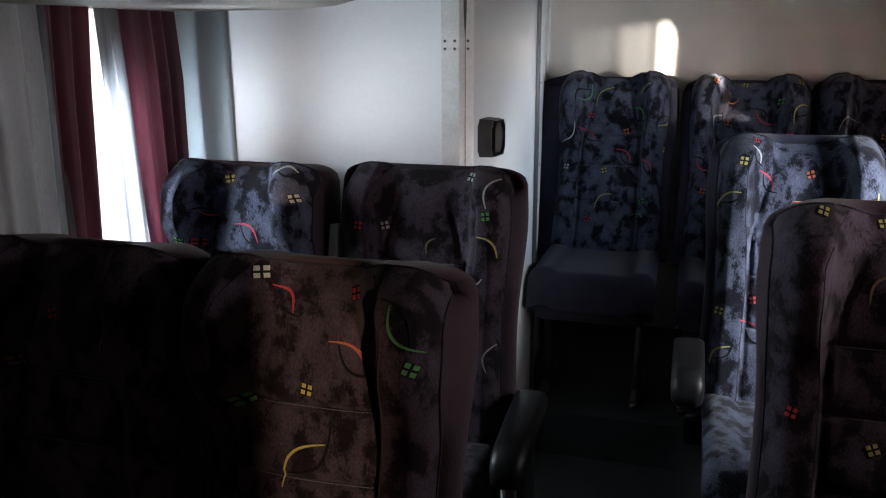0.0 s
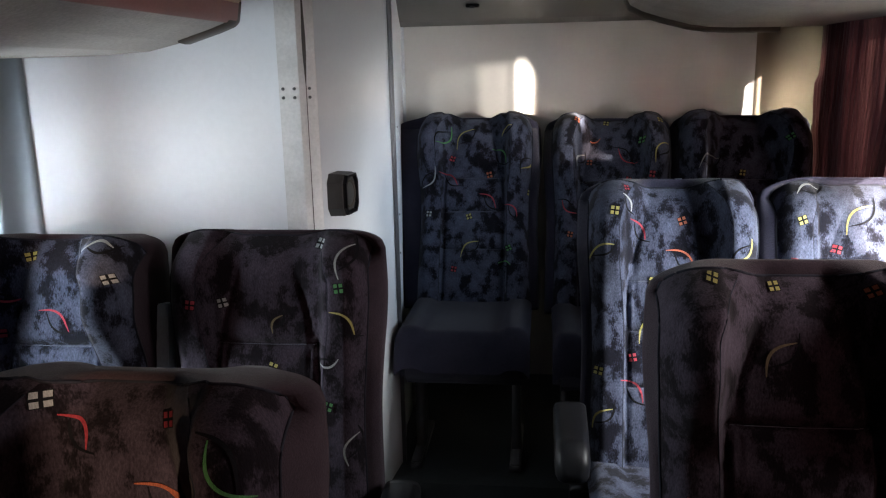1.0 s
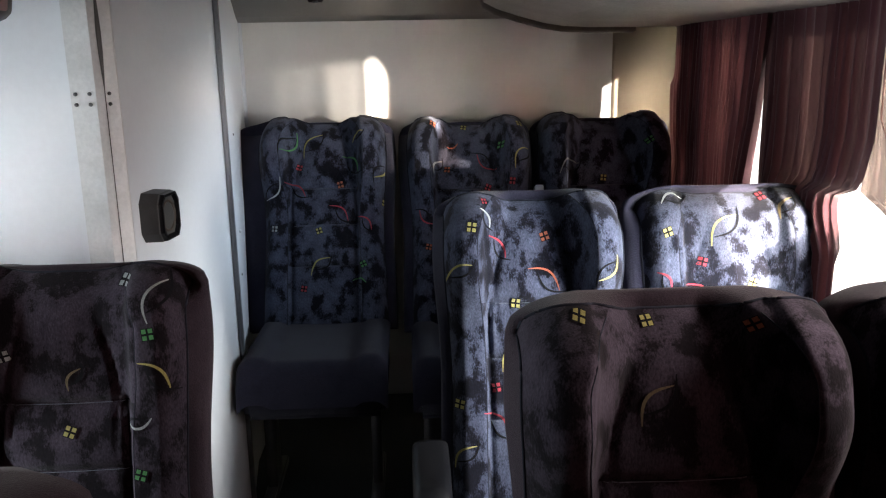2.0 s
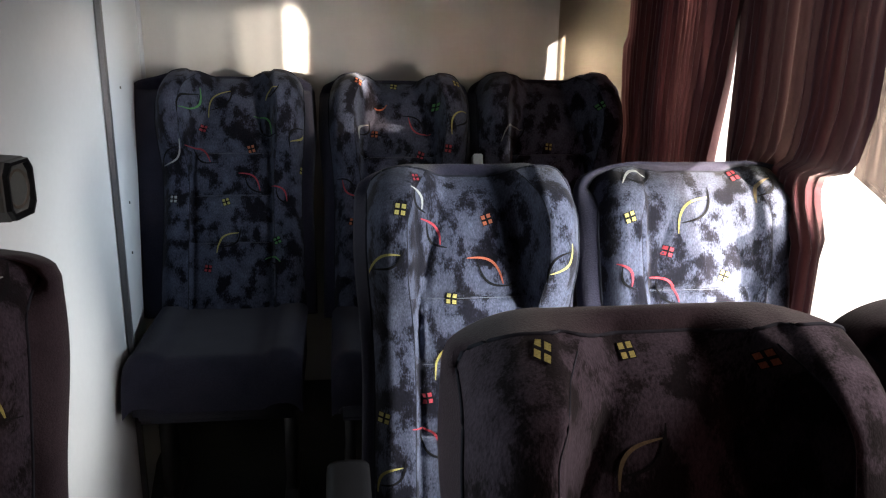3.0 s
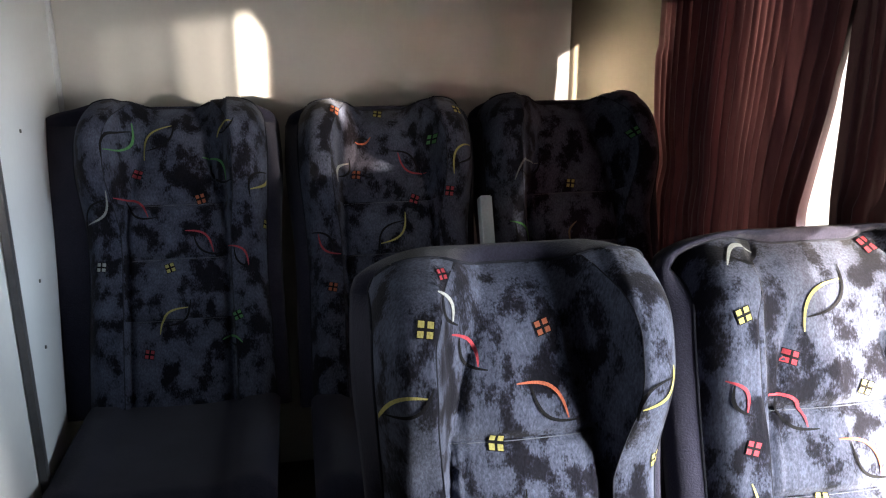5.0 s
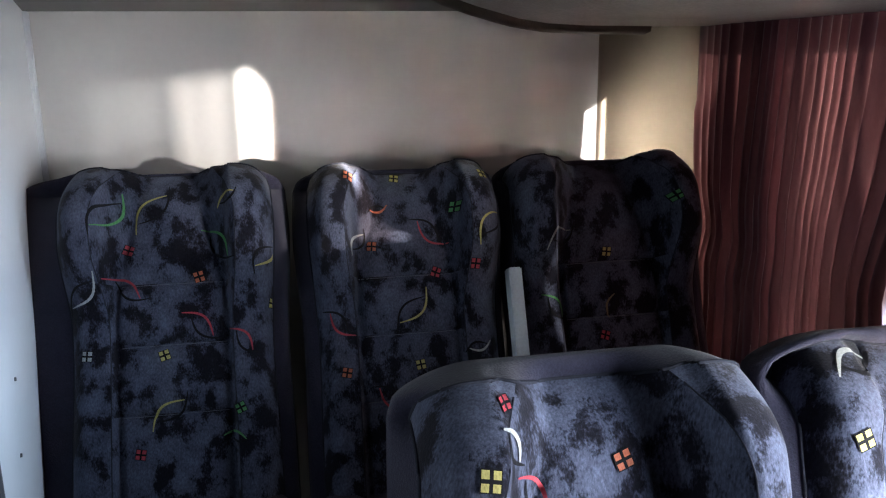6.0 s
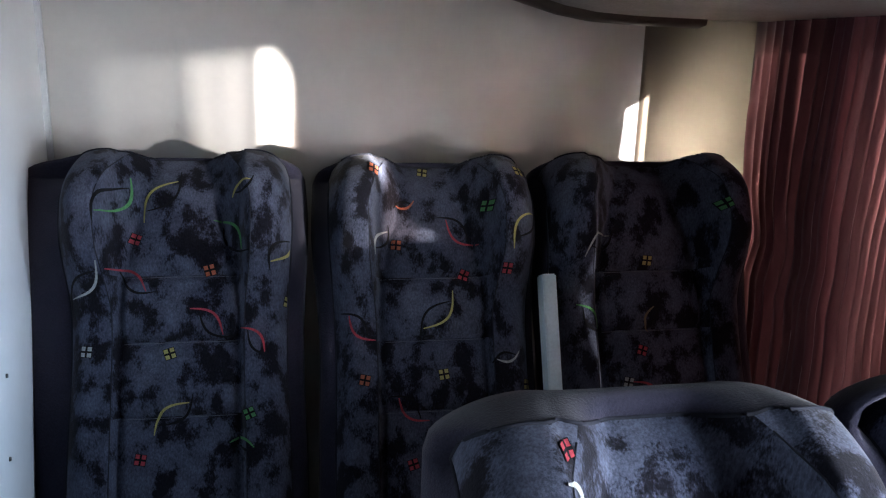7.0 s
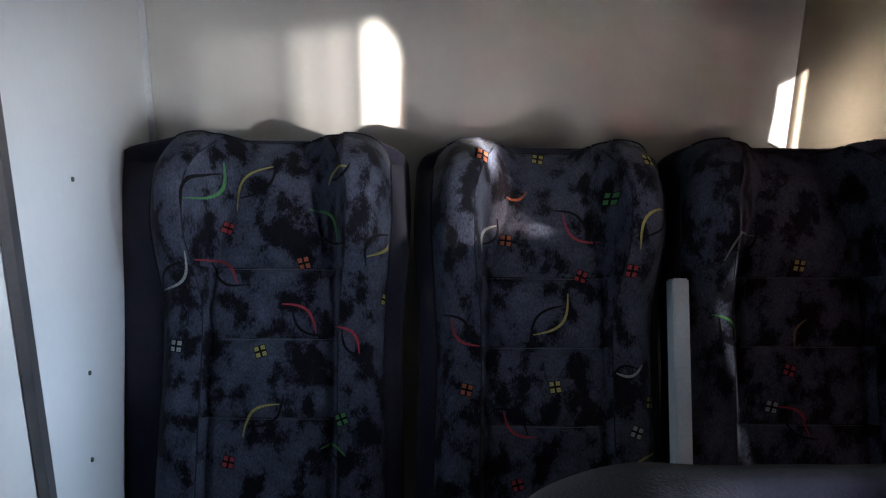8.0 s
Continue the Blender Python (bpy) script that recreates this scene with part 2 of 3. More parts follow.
def box(bm, x0, x1, y0, y1, z0, z1, bevel=0.0):
    vs = [bm.verts.new((x, y, z)) for x in (x0, x1) for y in (y0, y1) for z in (z0, z1)]
    fs = [bm.faces.new([vs[i] for i in f]) for f in ((0, 1, 3, 2), (4, 6, 7, 5), (0, 4, 5, 1), (2, 3, 7, 6), (0, 2, 6, 4), (1, 5, 7, 3))]
    if bevel:
        es = {e for f in fs for e in f.edges}
        bmesh.ops.bevel(bm, geom=list(es), offset=bevel, segments=2, affect="EDGES", clamp_overlap=True)
    return bm


def solid(*args):
    return box(bmesh.new(), *args)


def prism(outline, lift, axis="z"):
    """A closed outline of (a, b) pairs, raised from lift[0] to lift[1] along z or y."""
    bm = bmesh.new()
    rings = []
    for h in lift:
        rings.append([bm.verts.new((a, b, h) if axis == "z" else (a, h, b)) for a, b in outline])
    for a, b, c, d in zip(rings[0], rings[0][1:] + rings[0][:1], rings[1][1:] + rings[1][:1], rings[1]):
        bm.faces.new((a, b, c, d))
    bm.faces.new(list(reversed(rings[0])))
    bm.faces.new(rings[1])
    bmesh.ops.recalc_face_normals(bm, faces=bm.faces[:])
    return bm


def sheet(rows, bm=None):
    """A grid of places, row by row, as one surface."""
    bm = bm or bmesh.new()
    vs = [[bm.verts.new(p) for p in r] for r in rows]
    for a, b in zip(vs, vs[1:]):
        for i in range(len(a) - 1):
            bm.faces.new((a[i], a[i + 1], b[i + 1], b[i]))
    return bm


def disc(bm, centre, normal, radius, depth, sides=14):
    m = Matrix.Translation(centre) @ Vector(normal).to_track_quat("Z", "Y").to_matrix().to_4x4()
    bmesh.ops.create_cone(bm, cap_ends=True, segments=sides, radius1=radius, radius2=radius * 0.85, depth=depth, matrix=m)
    return bm


def smoothstep(a, b, x):
    t = min(1.0, max(0.0, (x - a) / (b - a)))
    return t * t * (3 - 2 * t)


def along(table, z):
    """Linear reading of a table of (z, value...) rows, from the top down."""
    if z >= table[0][0]:
        return table[0][1:]
    for a, b in zip(table, table[1:]):
        if z >= b[0]:
            t = (a[0] - z) / (a[0] - b[0])
            return tuple(p + (q - p) * t for p, q in zip(a[1:], b[1:]))
    return table[-1][1:]


# ---- the bus body ----
FLOOR_TOP, LEFT, RIGHT, REAR, FRONT = 0.0, -1.47, 1.06, 3.72, -2.4
setting("ground", solid(-60, 60, -60, 60, -1.2, -1.0), GROUND, "dark asphalt ground outside below the bus", "ground")
setting("backdrop", solid(-3.3, -3.2, -4.0, 7.0, -1.0, 5.0), HAZY, "pale washed-out daylight outside the windows", "backdrop")
setting("backdrop", solid(3.2, 3.3, 1.6, 11.0, -1.0, 5.0), HAZY, "pale washed-out daylight outside the windows", "backdrop")
setting("floor", solid(LEFT - 0.06, RIGHT + 0.06, FRONT, REAR + 0.06, -0.06, 0.0), FLOORING, "dark ribbed rubber floor of the aisle", "floor")
setting("floor_step", solid(-0.56, RIGHT, 2.72, REAR, 0.0, 0.17), FLOORING, "raised dark platform under the rear row", "floor")


def side_wall(name, x0, x1, openings, label):
    """A long wall with window openings cut through: (y0, y1, z0, z1)."""
    bm = bmesh.new()
    y = FRONT
    for y0, y1, z0, z1 in openings:
        if y0 > y:
            box(bm, x0, x1, y, y0, 0, 2.0)
        box(bm, x0, x1, y0, y1, 0, z0)
        box(bm, x0, x1, y0, y1, z1, 2.0)
        y = y1
    box(bm, x0, x1, y, REAR + 0.06, 0, 2.0)
    return setting(name, bm, DARK_WALL, label, "wall")


R_WIN = [(-1.6, -0.05, 0.80, 1.66), (0.05, 1.15, 0.80, 1.66), (1.25, 1.93, 0.71, 1.685), (1.93, 3.36, 0.71, 1.615)]
L_WIN = [(-1.6, -0.6, 0.80, 1.60), (-0.5, 0.5, 0.80, 1.60), (0.6, 1.96, 0.80, 1.60)]
side_wall("wall_right", RIGHT, RIGHT + 0.06, R_WIN, "side wall with wide windows, darkened to cut bounced light")
side_wall("wall_left", LEFT - 0.06, LEFT, L_WIN, "side wall with wide windows, darkened to cut bounced light")
setting("wall_front", solid(LEFT, RIGHT, FRONT - 0.06, FRONT, 0, 2.0), DARK_WALL, "plain unseen front bulkhead, darkened to cut bounced light", "wall")


def window(number, x, y0, y1, z0, z1, front, rear):
    w = thing("window_%d" % number, (x, y0, z0), "wide bus window with a dark rubber frame", "window", "", "structure")
    d = Vector((x, y0, z0))
    bm = bmesh.new()
    bars = [(y0, y1, z0, z0 + 0.03), (y0, y1, z1 - 0.03, z1)]
    if front:
        bars.append((y0, y0 + 0.03, z0 + 0.03, z1 - 0.03))
    if rear:
        bars.append((y1 - 0.03, y1, z0 + 0.03, z1 - 0.03))
    for a0, a1, b0, b1 in bars:
        box(bm, x - 0.014, x + 0.014, a0, a1, b0, b1)
    bmesh.ops.translate(bm, verts=bm.verts, vec=-d)
    part("window_frame", bm, RACKEDGE, w, "", False)
    bm = solid(x - 0.003, x + 0.003, y0 + 0.03 * front, y1 - 0.03 * rear, z0 + 0.03, z1 - 0.03)
    bmesh.ops.translate(bm, verts=bm.verts, vec=-d)
    pane = part("pane", bm, GLASS, w, "", False)
    pane.visible_shadow = False


for k, (x, row) in enumerate([(RIGHT + 0.035, r) for r in R_WIN] + [(LEFT - 0.035, r) for r in L_WIN]):
    window(k + 1, x, *row, k != 3, k != 2)

# rear wall, its corner rounded towards the side
arc = [(0.80 + 0.258 * math.sin(a), 3.42 + 0.30 * math.cos(a)) for a in [math.pi / 2 * i / 40 for i in range(41)]]
setting("wall_rear", prism([(LEFT, REAR), arc[0], (0.80, REAR + 0.05), (LEFT, REAR + 0.05)], (0.0, 2.0)), CREAM, "cream laminate rear wall", "wall")
setting("trim", prism([*arc, (RIGHT + 0.001, REAR + 0.05), (0.80, REAR + 0.05)], (0.0, 2.0)), WARM_CORNER, "laminate casing rounded from rear wall to side, toned for warm light", "trim", True)

# ceiling: level, then sloping down to the rear wall
prof = [(FRONT, 1.95), (2.55, 1.95), (2.90, 1.90), (REAR - 0.10, 1.705), (REAR, 1.69), (REAR, 2.02), (FRONT, 2.02)]
bm = bmesh.new()
ra = [bm.verts.new((LEFT, a, b)) for a, b in prof]
rb = [bm.verts.new((RIGHT, a, b)) for a, b in prof]
for i in range(len(prof)):
    j = (i + 1) % len(prof)
    bm.faces.new((ra[i], ra[j], rb[j], rb[i]))
bm.faces.new(ra)
bm.faces.new(list(reversed(rb)))
bmesh.ops.recalc_face_normals(bm, faces=bm.faces[:])
setting("ceiling", bm, CEIL, "grey moulded ceiling sloping down at the rear, darkened to cut bounce", "ceiling")

# toilet cabin: front wall, slanting door side, rear side
CABIN_Y, CORNER, BEND = 2.22, (-0.60, 2.22), (-0.525, 2.86)
cabin = prism([(LEFT, 2.22), (-0.640, 2.22), (-0.640, 2.26), (LEFT, 2.26)], (0, 1.95))
setting("wall_cabin_front", cabin, WHITE, "white laminate front wall of the toilet cabin", "wall")
door = prism([(-0.602, 2.236), BEND, (-0.560, 2.86), (-0.640, 2.236)], (0, 1.95))
setting("door_1", door, OFFWHITE, "closed off-white laminate toilet door facing the aisle", "door")
back = prism([(-0.522, 2.872), (-0.632, REAR), (-0.672, REAR), (-0.562, 2.872)], (0, 1.93))
setting("wall_cabin_side", back, PALE, "pale blue-grey side panel of the toilet cabin", "wall")
edge = prism([(-0.524, 2.850), (-0.512, 2.856), (-0.514, 2.878), (-0.526, 2.872)], (0, 1.90))
setting("trim", edge, STEEL, "thin dark edging strip on the door's end", "trim")
post = prism([(-0.672, 2.206), (-0.622, 2.206), (-0.588, 2.238), (-0.592, 2.256), (-0.640, 2.218), (-0.672, 2.218)], (0, 1.95))
setting("trim", post, ALU, "worn pale metal corner strip with screws", "trim")
joint = []
for z, w in ((1.945, 0.0012), (1.72, 0.0016), (1.66, 0.0030), (1.60, 0.0052), (1.56, 0.0048), (1.52, 0.0028), (1.49, 0.0010), (1.2, 0.0010), (0.05, 0.0010)):
    joint.append([(-0.6085 + k * 0.728 * w, 2.2187 + k * 0.686 * w, z) for k in (-1, 1)])
bm = sheet([[(x + 0.0006, y - 0.0008, z) for x, y, z in r] for r in joint])
setting("trim", bm, RACKEDGE, "dark open joint behind the sprung corner strip", "trim")
setting("trim", prism([(LEFT, 2.06), *[(LEFT + 0.14 * (1 - math.cos(a)), 2.06 + 0.155 * math.sin(a)) for a in [math.pi / 2 * i / 10 for i in range(11)]], (LEFT, 2.215)], (0, 1.95)), MOULD, "blue-grey rounded moulding in the corner", "trim", True)
setting("trim", solid(-0.634, -0.618, 3.703, 3.718, 0.2, 1.69, 0.003), GREYLAM, "thin corner bead between cabin and rear wall", "trim")

# ---- luggage racks ----
def rack(profile, y0, y1, label, edge_from, edge_to, thick=0.018):
    """A long rack: lining, dark edging round its end."""
    r = thing("luggage_rack", (profile[0][0], y0, profile[0][1]), label, "luggage rack")
    d = -Vector(r.location)
    bm = prism(profile, (y0, y1 - 0.012), "y")
    bmesh.ops.translate(bm, verts=bm.verts, vec=d)
    part("lining", bm, RACK, r, "", False)
    rows = []
    pts = profile[edge_from:edge_to]
    for y, drop in ((y1 - 0.060, 0.001), (y1 - 0.056, -0.67 * thick), (y1 - 0.02, -thick), (y1 + 0.004, -0.9 * thick), (y1 + 0.010, 0.0), (y1 + 0.008, 0.040)):
        rows.append([(x, y, z + drop) for x, z in pts])
    bm = sheet(rows)
    bmesh.ops.translate(bm, verts=bm.verts, vec=d)
    part("end_edging", bm, RACKEDGE, r, "dark rubber end edging")
    return r


R_PROF = [(RIGHT, 1.640), (0.80, 1.638), (0.64, 1.640), (0.55, 1.645), (0.48, 1.656), (0.385, 1.682), (0.315, 1.705), (0.27, 1.728), (0.255, 1.76), (0.275, 1.82), (0.45, 1.90), (RIGHT, 1.94)]
rack(R_PROF, FRONT, 3.46, "pale grey overhead luggage rack with dark end edging", 1, 10)
L_PROF = [(LEFT, 1.565), (-1.05, 1.565), (-0.93, 1.572), (-0.84, 1.592), (-0.76, 1.616), (-0.730, 1.627), (-0.720, 1.636), (-0.714, 1.672), (-0.73, 1.70), (-0.80, 1.82), (-1.0, 1.90), (LEFT, 1.94)]
left_rack = rack(L_PROF, FRONT, 2.10, "pale overhead luggage rack with a maroon front", 3, 9, 0.007)
bm = sheet([[(x + 0.004, y, z) for x, z in L_PROF[5:8]] for y in (FRONT, 0.0, 1.0, 2.085)])
bmesh.ops.translate(bm, verts=bm.verts, vec=-Vector(left_rack.location))
part("fascia", bm, FASCIA, left_rack, "maroon padded fascia")
bm = solid(-0.722, -0.706, FRONT, 2.09, 1.670, 1.682, 0.004)
bmesh.ops.translate(bm, verts=bm.verts, vec=-Vector(left_rack.location))
part("fascia_bead", bm, BRASS, left_rack, "tan bead along the fascia")


# ---- curtains ----
def pleat(a):
    """A fold with a broad back and a tight valley."""
    return 1.7 * abs(math.sin(a / 2)) ** 0.9 - 1.0


def curtain(label, x, table, folds, depth, mat, seed):
    """Gathered cloth; the table gives z and the two edges' y (and a first edge's shift), from the top down."""
    rnd = random.Random(seed)
    phases = [rnd.uniform(0, 6.28) for _ in range(5)]
    nu, nz = max(24, int(folds * 14)), 36
    top, bottom = table[0][0], table[-1][0]
    rows = []
    for i in range(nz + 1):
        z = top + (bottom - top) * i / nz
        ya, yb, *shift = along(table, z)
        f = i / nz
        row = []
        for j in range(nu + 1):
            u = j / nu
            w = u + 0.030 * math.sin(9 * u + phases[0]) + 0.012 * math.sin(23 * u + phases[1] + 0.6 * f)
            dx = depth * (0.45 + 0.55 * f) * pleat(2 * math.pi * folds * w + phases[2] + 0.5 * math.sin(2.2 * f + phases[3])) * (0.75 + 0.45 * math.sin(11 * u + phases[4]))
            near = max(0.0, 1 - 5 * u) ** 2
            sx, sy = shift if shift else (0.0, 0.0)
            dx *= 1 - near
            row.append((x + sx * near + dx, ya + sy * near + (yb - ya) * u, z))
        rows.append(row)
    c = thing("curtain", (x, (table[0][1] + table[0][2]) / 2, bottom), label, "curtain", "window curtains")
    bm = sheet(rows)
    bmesh.ops.translate(bm, verts=bm.verts, vec=-Vector(c.location))
    part("cloth", bm, mat, c)
    return c


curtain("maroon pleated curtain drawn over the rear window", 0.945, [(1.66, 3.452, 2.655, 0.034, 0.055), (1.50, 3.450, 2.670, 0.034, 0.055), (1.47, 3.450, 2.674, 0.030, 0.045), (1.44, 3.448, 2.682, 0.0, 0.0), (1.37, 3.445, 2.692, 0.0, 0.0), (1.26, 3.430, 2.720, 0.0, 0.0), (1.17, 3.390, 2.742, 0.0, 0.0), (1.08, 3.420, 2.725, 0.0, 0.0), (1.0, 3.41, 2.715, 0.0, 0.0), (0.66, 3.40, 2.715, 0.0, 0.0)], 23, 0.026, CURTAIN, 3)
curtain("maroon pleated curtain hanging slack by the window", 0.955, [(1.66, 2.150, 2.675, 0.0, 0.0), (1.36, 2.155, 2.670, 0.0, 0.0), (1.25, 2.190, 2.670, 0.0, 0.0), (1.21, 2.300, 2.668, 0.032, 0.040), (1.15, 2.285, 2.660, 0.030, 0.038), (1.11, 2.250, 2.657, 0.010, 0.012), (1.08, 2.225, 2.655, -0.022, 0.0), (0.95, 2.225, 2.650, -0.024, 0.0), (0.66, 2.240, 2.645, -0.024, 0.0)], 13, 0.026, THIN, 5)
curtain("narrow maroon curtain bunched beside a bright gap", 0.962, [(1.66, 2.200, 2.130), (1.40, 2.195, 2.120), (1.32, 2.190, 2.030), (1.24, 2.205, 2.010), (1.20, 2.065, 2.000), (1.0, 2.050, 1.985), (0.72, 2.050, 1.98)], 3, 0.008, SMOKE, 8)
# Lining added out of view to filter the sun reaching the rear wall.
curtain("added pale lining filtering the sun at the window", 1.01, [(1.66, 1.975, 1.70), (1.40, 1.975, 1.70), (1.34, 2.02, 1.70), (1.26, 2.0, 1.70), (1.20, 1.96, 1.70), (0.72, 1.93, 1.70)], 5, 0.008, SHEER, 9)
# Strip added out of view to weaken the sun beam through the gap.
curtain("added pale strip dimming the sun through the gap", 1.02, [(1.66, 2.50, 2.66), (0.72, 2.50, 2.65)], 3, 0.006, SHEER, 31)
# Added strip that dims the sun spot beside the rear corner.
curtain("added pale strip dimming the sun spot in the corner", 1.025, [(1.66, 3.20, 3.40), (0.72, 3.20, 3.40)], 1, 0.003, VEIL, 32)
# Grey lining added out of view to hold back most of the sun.
curtain("added grey lining dimming the sun beside the seats", 0.99, [(1.66, 1.75, 1.14), (0.72, 1.80, 1.14)], 8, 0.012, GAUZE, 10)
curtain("grey lining curtain with soft folds", -1.40, [(1.60, 0.62, 1.60), (1.38, 0.62, 1.60), (1.0, 0.62, 1.58), (0.72, 0.62, 1.55)], 14, 0.020, LINING, 11)
curtain("maroon curtain edge beside a bright gap", -1.385, [(1.60, 1.56, 1.70), (1.38, 1.55, 1.675), (1.0, 1.54, 1.65), (0.72, 1.54, 1.63)], 2, 0.014, DEEP, 12)
curtain("pale lining strip beside a maroon curtain", -1.41, [(1.60, 1.74, 1.82), (1.38, 1.75, 1.84), (1.0, 1.745, 1.86), (0.72, 1.74, 1.88)], 2, 0.008, LINING, 14)
# Unseen front-window curtains, added to block light from the front.
curtain("unseen maroon curtain closing a front window to light", 0.965, [(1.66, 1.24, -0.26), (0.72, 1.24, -0.26)], 18, 0.018, CURTAIN, 21)
curtain("unseen maroon curtain blocking the lower part of a front window", 0.965, [(1.37, -0.24, -1.00), (0.72, -0.24, -1.00)], 9, 0.018, CURTAIN, 22)
# Unseen brown cloth, added to throw a warm sun patch on the front pair.
curtain("unseen brown cloth tinting sun onto the front pair", 0.965, [(1.37, -0.98, -1.34), (0.72, -0.98, -1.34)], 4, 0.010, BROWN, 25)
curtain("unseen maroon curtain closing a front window to light", 0.965, [(1.66, -1.28, -1.70), (0.72, -1.32, -1.70)], 8, 0.018, CURTAIN, 26)
# Unseen cloth, added to dim the sun above the low curtain.
curtain("unseen brown cloth dimming sun above the low curtain", 0.99, [(1.66, -0.16, -1.48), (1.33, -0.16, -1.48)], 8, 0.010, HAZE, 27)
curtain("unseen maroon curtain closing a front window to light", -1.385, [(1.60, 0.60, -0.56), (0.72, 0.60, -0.56)], 15, 0.018, CURTAIN, 23)
curtain("unseen maroon curtain closing a front window to light", -1.385, [(1.60, -0.54, -1.70), (0.72, -0.54, -1.70)], 15, 0.018, CURTAIN, 24)
curtain("maroon curtain drawn towards the cabin wall", -1.432, [(1.60, 1.80, 2.10), (1.38, 1.81, 2.12), (1.0, 1.84, 2.11), (0.72, 1.87, 2.10)], 5, 0.012, DEEP, 15)


# ---- seats ----
THREADS = {"y": (0.36, 0.32, 0.11), "r": (0.34, 0.045, 0.060), "o": (0.37, 0.11, 0.060), "w": (0.33, 0.35, 0.34), "g": (0.07, 0.22, 0.08), "t": (0.14, 0.11, 0.065), "k": (0.006, 0.006, 0.008)}
LONG = 0.74
SEAMS = (LONG - 0.245, LONG - 0.375, LONG - 0.52)
CREST = [(1.0, 0.44, 0.20), (0.94, 0.57, 0.25), (0.86, 0.65, 0.33), (0.72, 0.65, 0.47), (0.58, 0.60, 0.55), (0.0, 0.60, 0.55)]


class Back:
    """The shape of one backrest: a reclined panel with bolsters and headrest wings."""

    def __init__(self, wide, top, lean, depth_at_top, dip, wings=0.092):
        self.half, self.top, self.depth = wide / 2, top, depth_at_top
        self.dip, self.wings = dip, wings
        self.lean = radians(lean)
        self.up = Vector((0, math.sin(self.lean), math.cos(self.lean)))
        self.out = Vector((0, -math.cos(self.lean), math.sin(self.lean)))
        self.foot = Vector((0, depth_at_top, top)) - LONG * self.up

    def half_at(self, v):
        return self.half * (1 + 0.035 * math.exp(-((v - 0.82) / 0.16) ** 2) - 0.03 * math.exp(-((v - 0.45) / 0.2) ** 2))

    def corner(self, u):
        """How far the outer top corner rounds down."""
        c = min(1.0, max(0.0, (abs(u) - 0.68) / 0.32))
        return 0.042 * (1 - math.sqrt(max(0.0, 1 - c ** 2)))

    def rise(self, u):
        return self.dip * smoothstep(0.26, 0.60, abs(u)) - self.corner(u)

    def crest(self, v):
        """The stitched ridge of the bolster and, above it, of the wing."""
        return along(CREST, v)[0]

    def swell(self, u, v):
        a = abs(u)
        crest, root = along(CREST, v)
        wing = self.wings * smoothstep(0.56, 0.80, v)
        climb = min(1.0, max(0.0, (a - root) / (crest - root)))
        past = max(0.0, (a - crest) / (1 - crest))
        bolster = smoothstep(0.53, 0.62, a)
        n = 0.022 * bolster + wing * climb ** 1.15 * (1 - 0.30 * past ** 2)
        n -= 0.045 * max(0.0, (a - 0.80) / 0.20) ** 2
        n -= (0.046 + 0.030 * climb) * max(0.0, (v - 0.88) / 0.12) ** 2
        centre = 1 - smoothstep(0.50, 0.60, a)
        n += centre * 0.012 * (1 - min(1.0, a / 0.56) ** 2)
        n -= 0.010 * math.exp(-((a - root + 0.015) / 0.018) ** 2) * (1 - smoothstep(0.80, 0.92, v))
        n -= 0.004 * math.exp(-((a - crest) / 0.012) ** 2) * smoothstep(0.60, 0.70, v)
        h = v * LONG
        for seam in SEAMS:
            n -= centre * 0.010 * math.exp(-((h - seam) / 0.008) ** 2)
            n += centre * 0.006 * math.exp(-((h - seam - 0.045) / 0.03) ** 2)
        creases = centre * smoothstep(0.34, 0.50, a) * math.exp(-((v - 0.66) / 0.10) ** 2)
        n += 0.006 * creases * math.sin(70 * a + 9 * v)
        return n

    def place(self, u, v, lift=0.0):
        h = v * LONG + self.rise(u) * v ** 8
        wave = 0.0035 * noise.noise(Vector((u * 3 + self.top * 9, v * 5, self.depth * 7)))
        n = self.swell(u, v) + wave + lift
        return self.foot + Vector((u * self.half_at(v), 0, 0)) + h * self.up + n * self.out

    def at(self, x, h, lift):
        """The place on the cover x across and h up the panel."""
        v = h / LONG
        return self.place(max(-0.99, min(0.99, x / self.half_at(v))), min(0.995, max(0.0, v)), lift)


def cover_panel(b, side, v0, v1, nv):
    """One sewn piece of the cover: the middle (side 0) or a bolster out to the edge."""
    rows = []
    for j in range(nv + 1):
        v = v0 + (v1 - v0) * j / nv
        c = b.crest(v)
        us = [c * (-1 + i / 22) for i in range(45)] if side == 0 else [side * (c + (1 - c) * i / 16) for i in range(17)]
        rows.append([b.place(u, v) for u in sorted(us)])
    return sheet(rows)


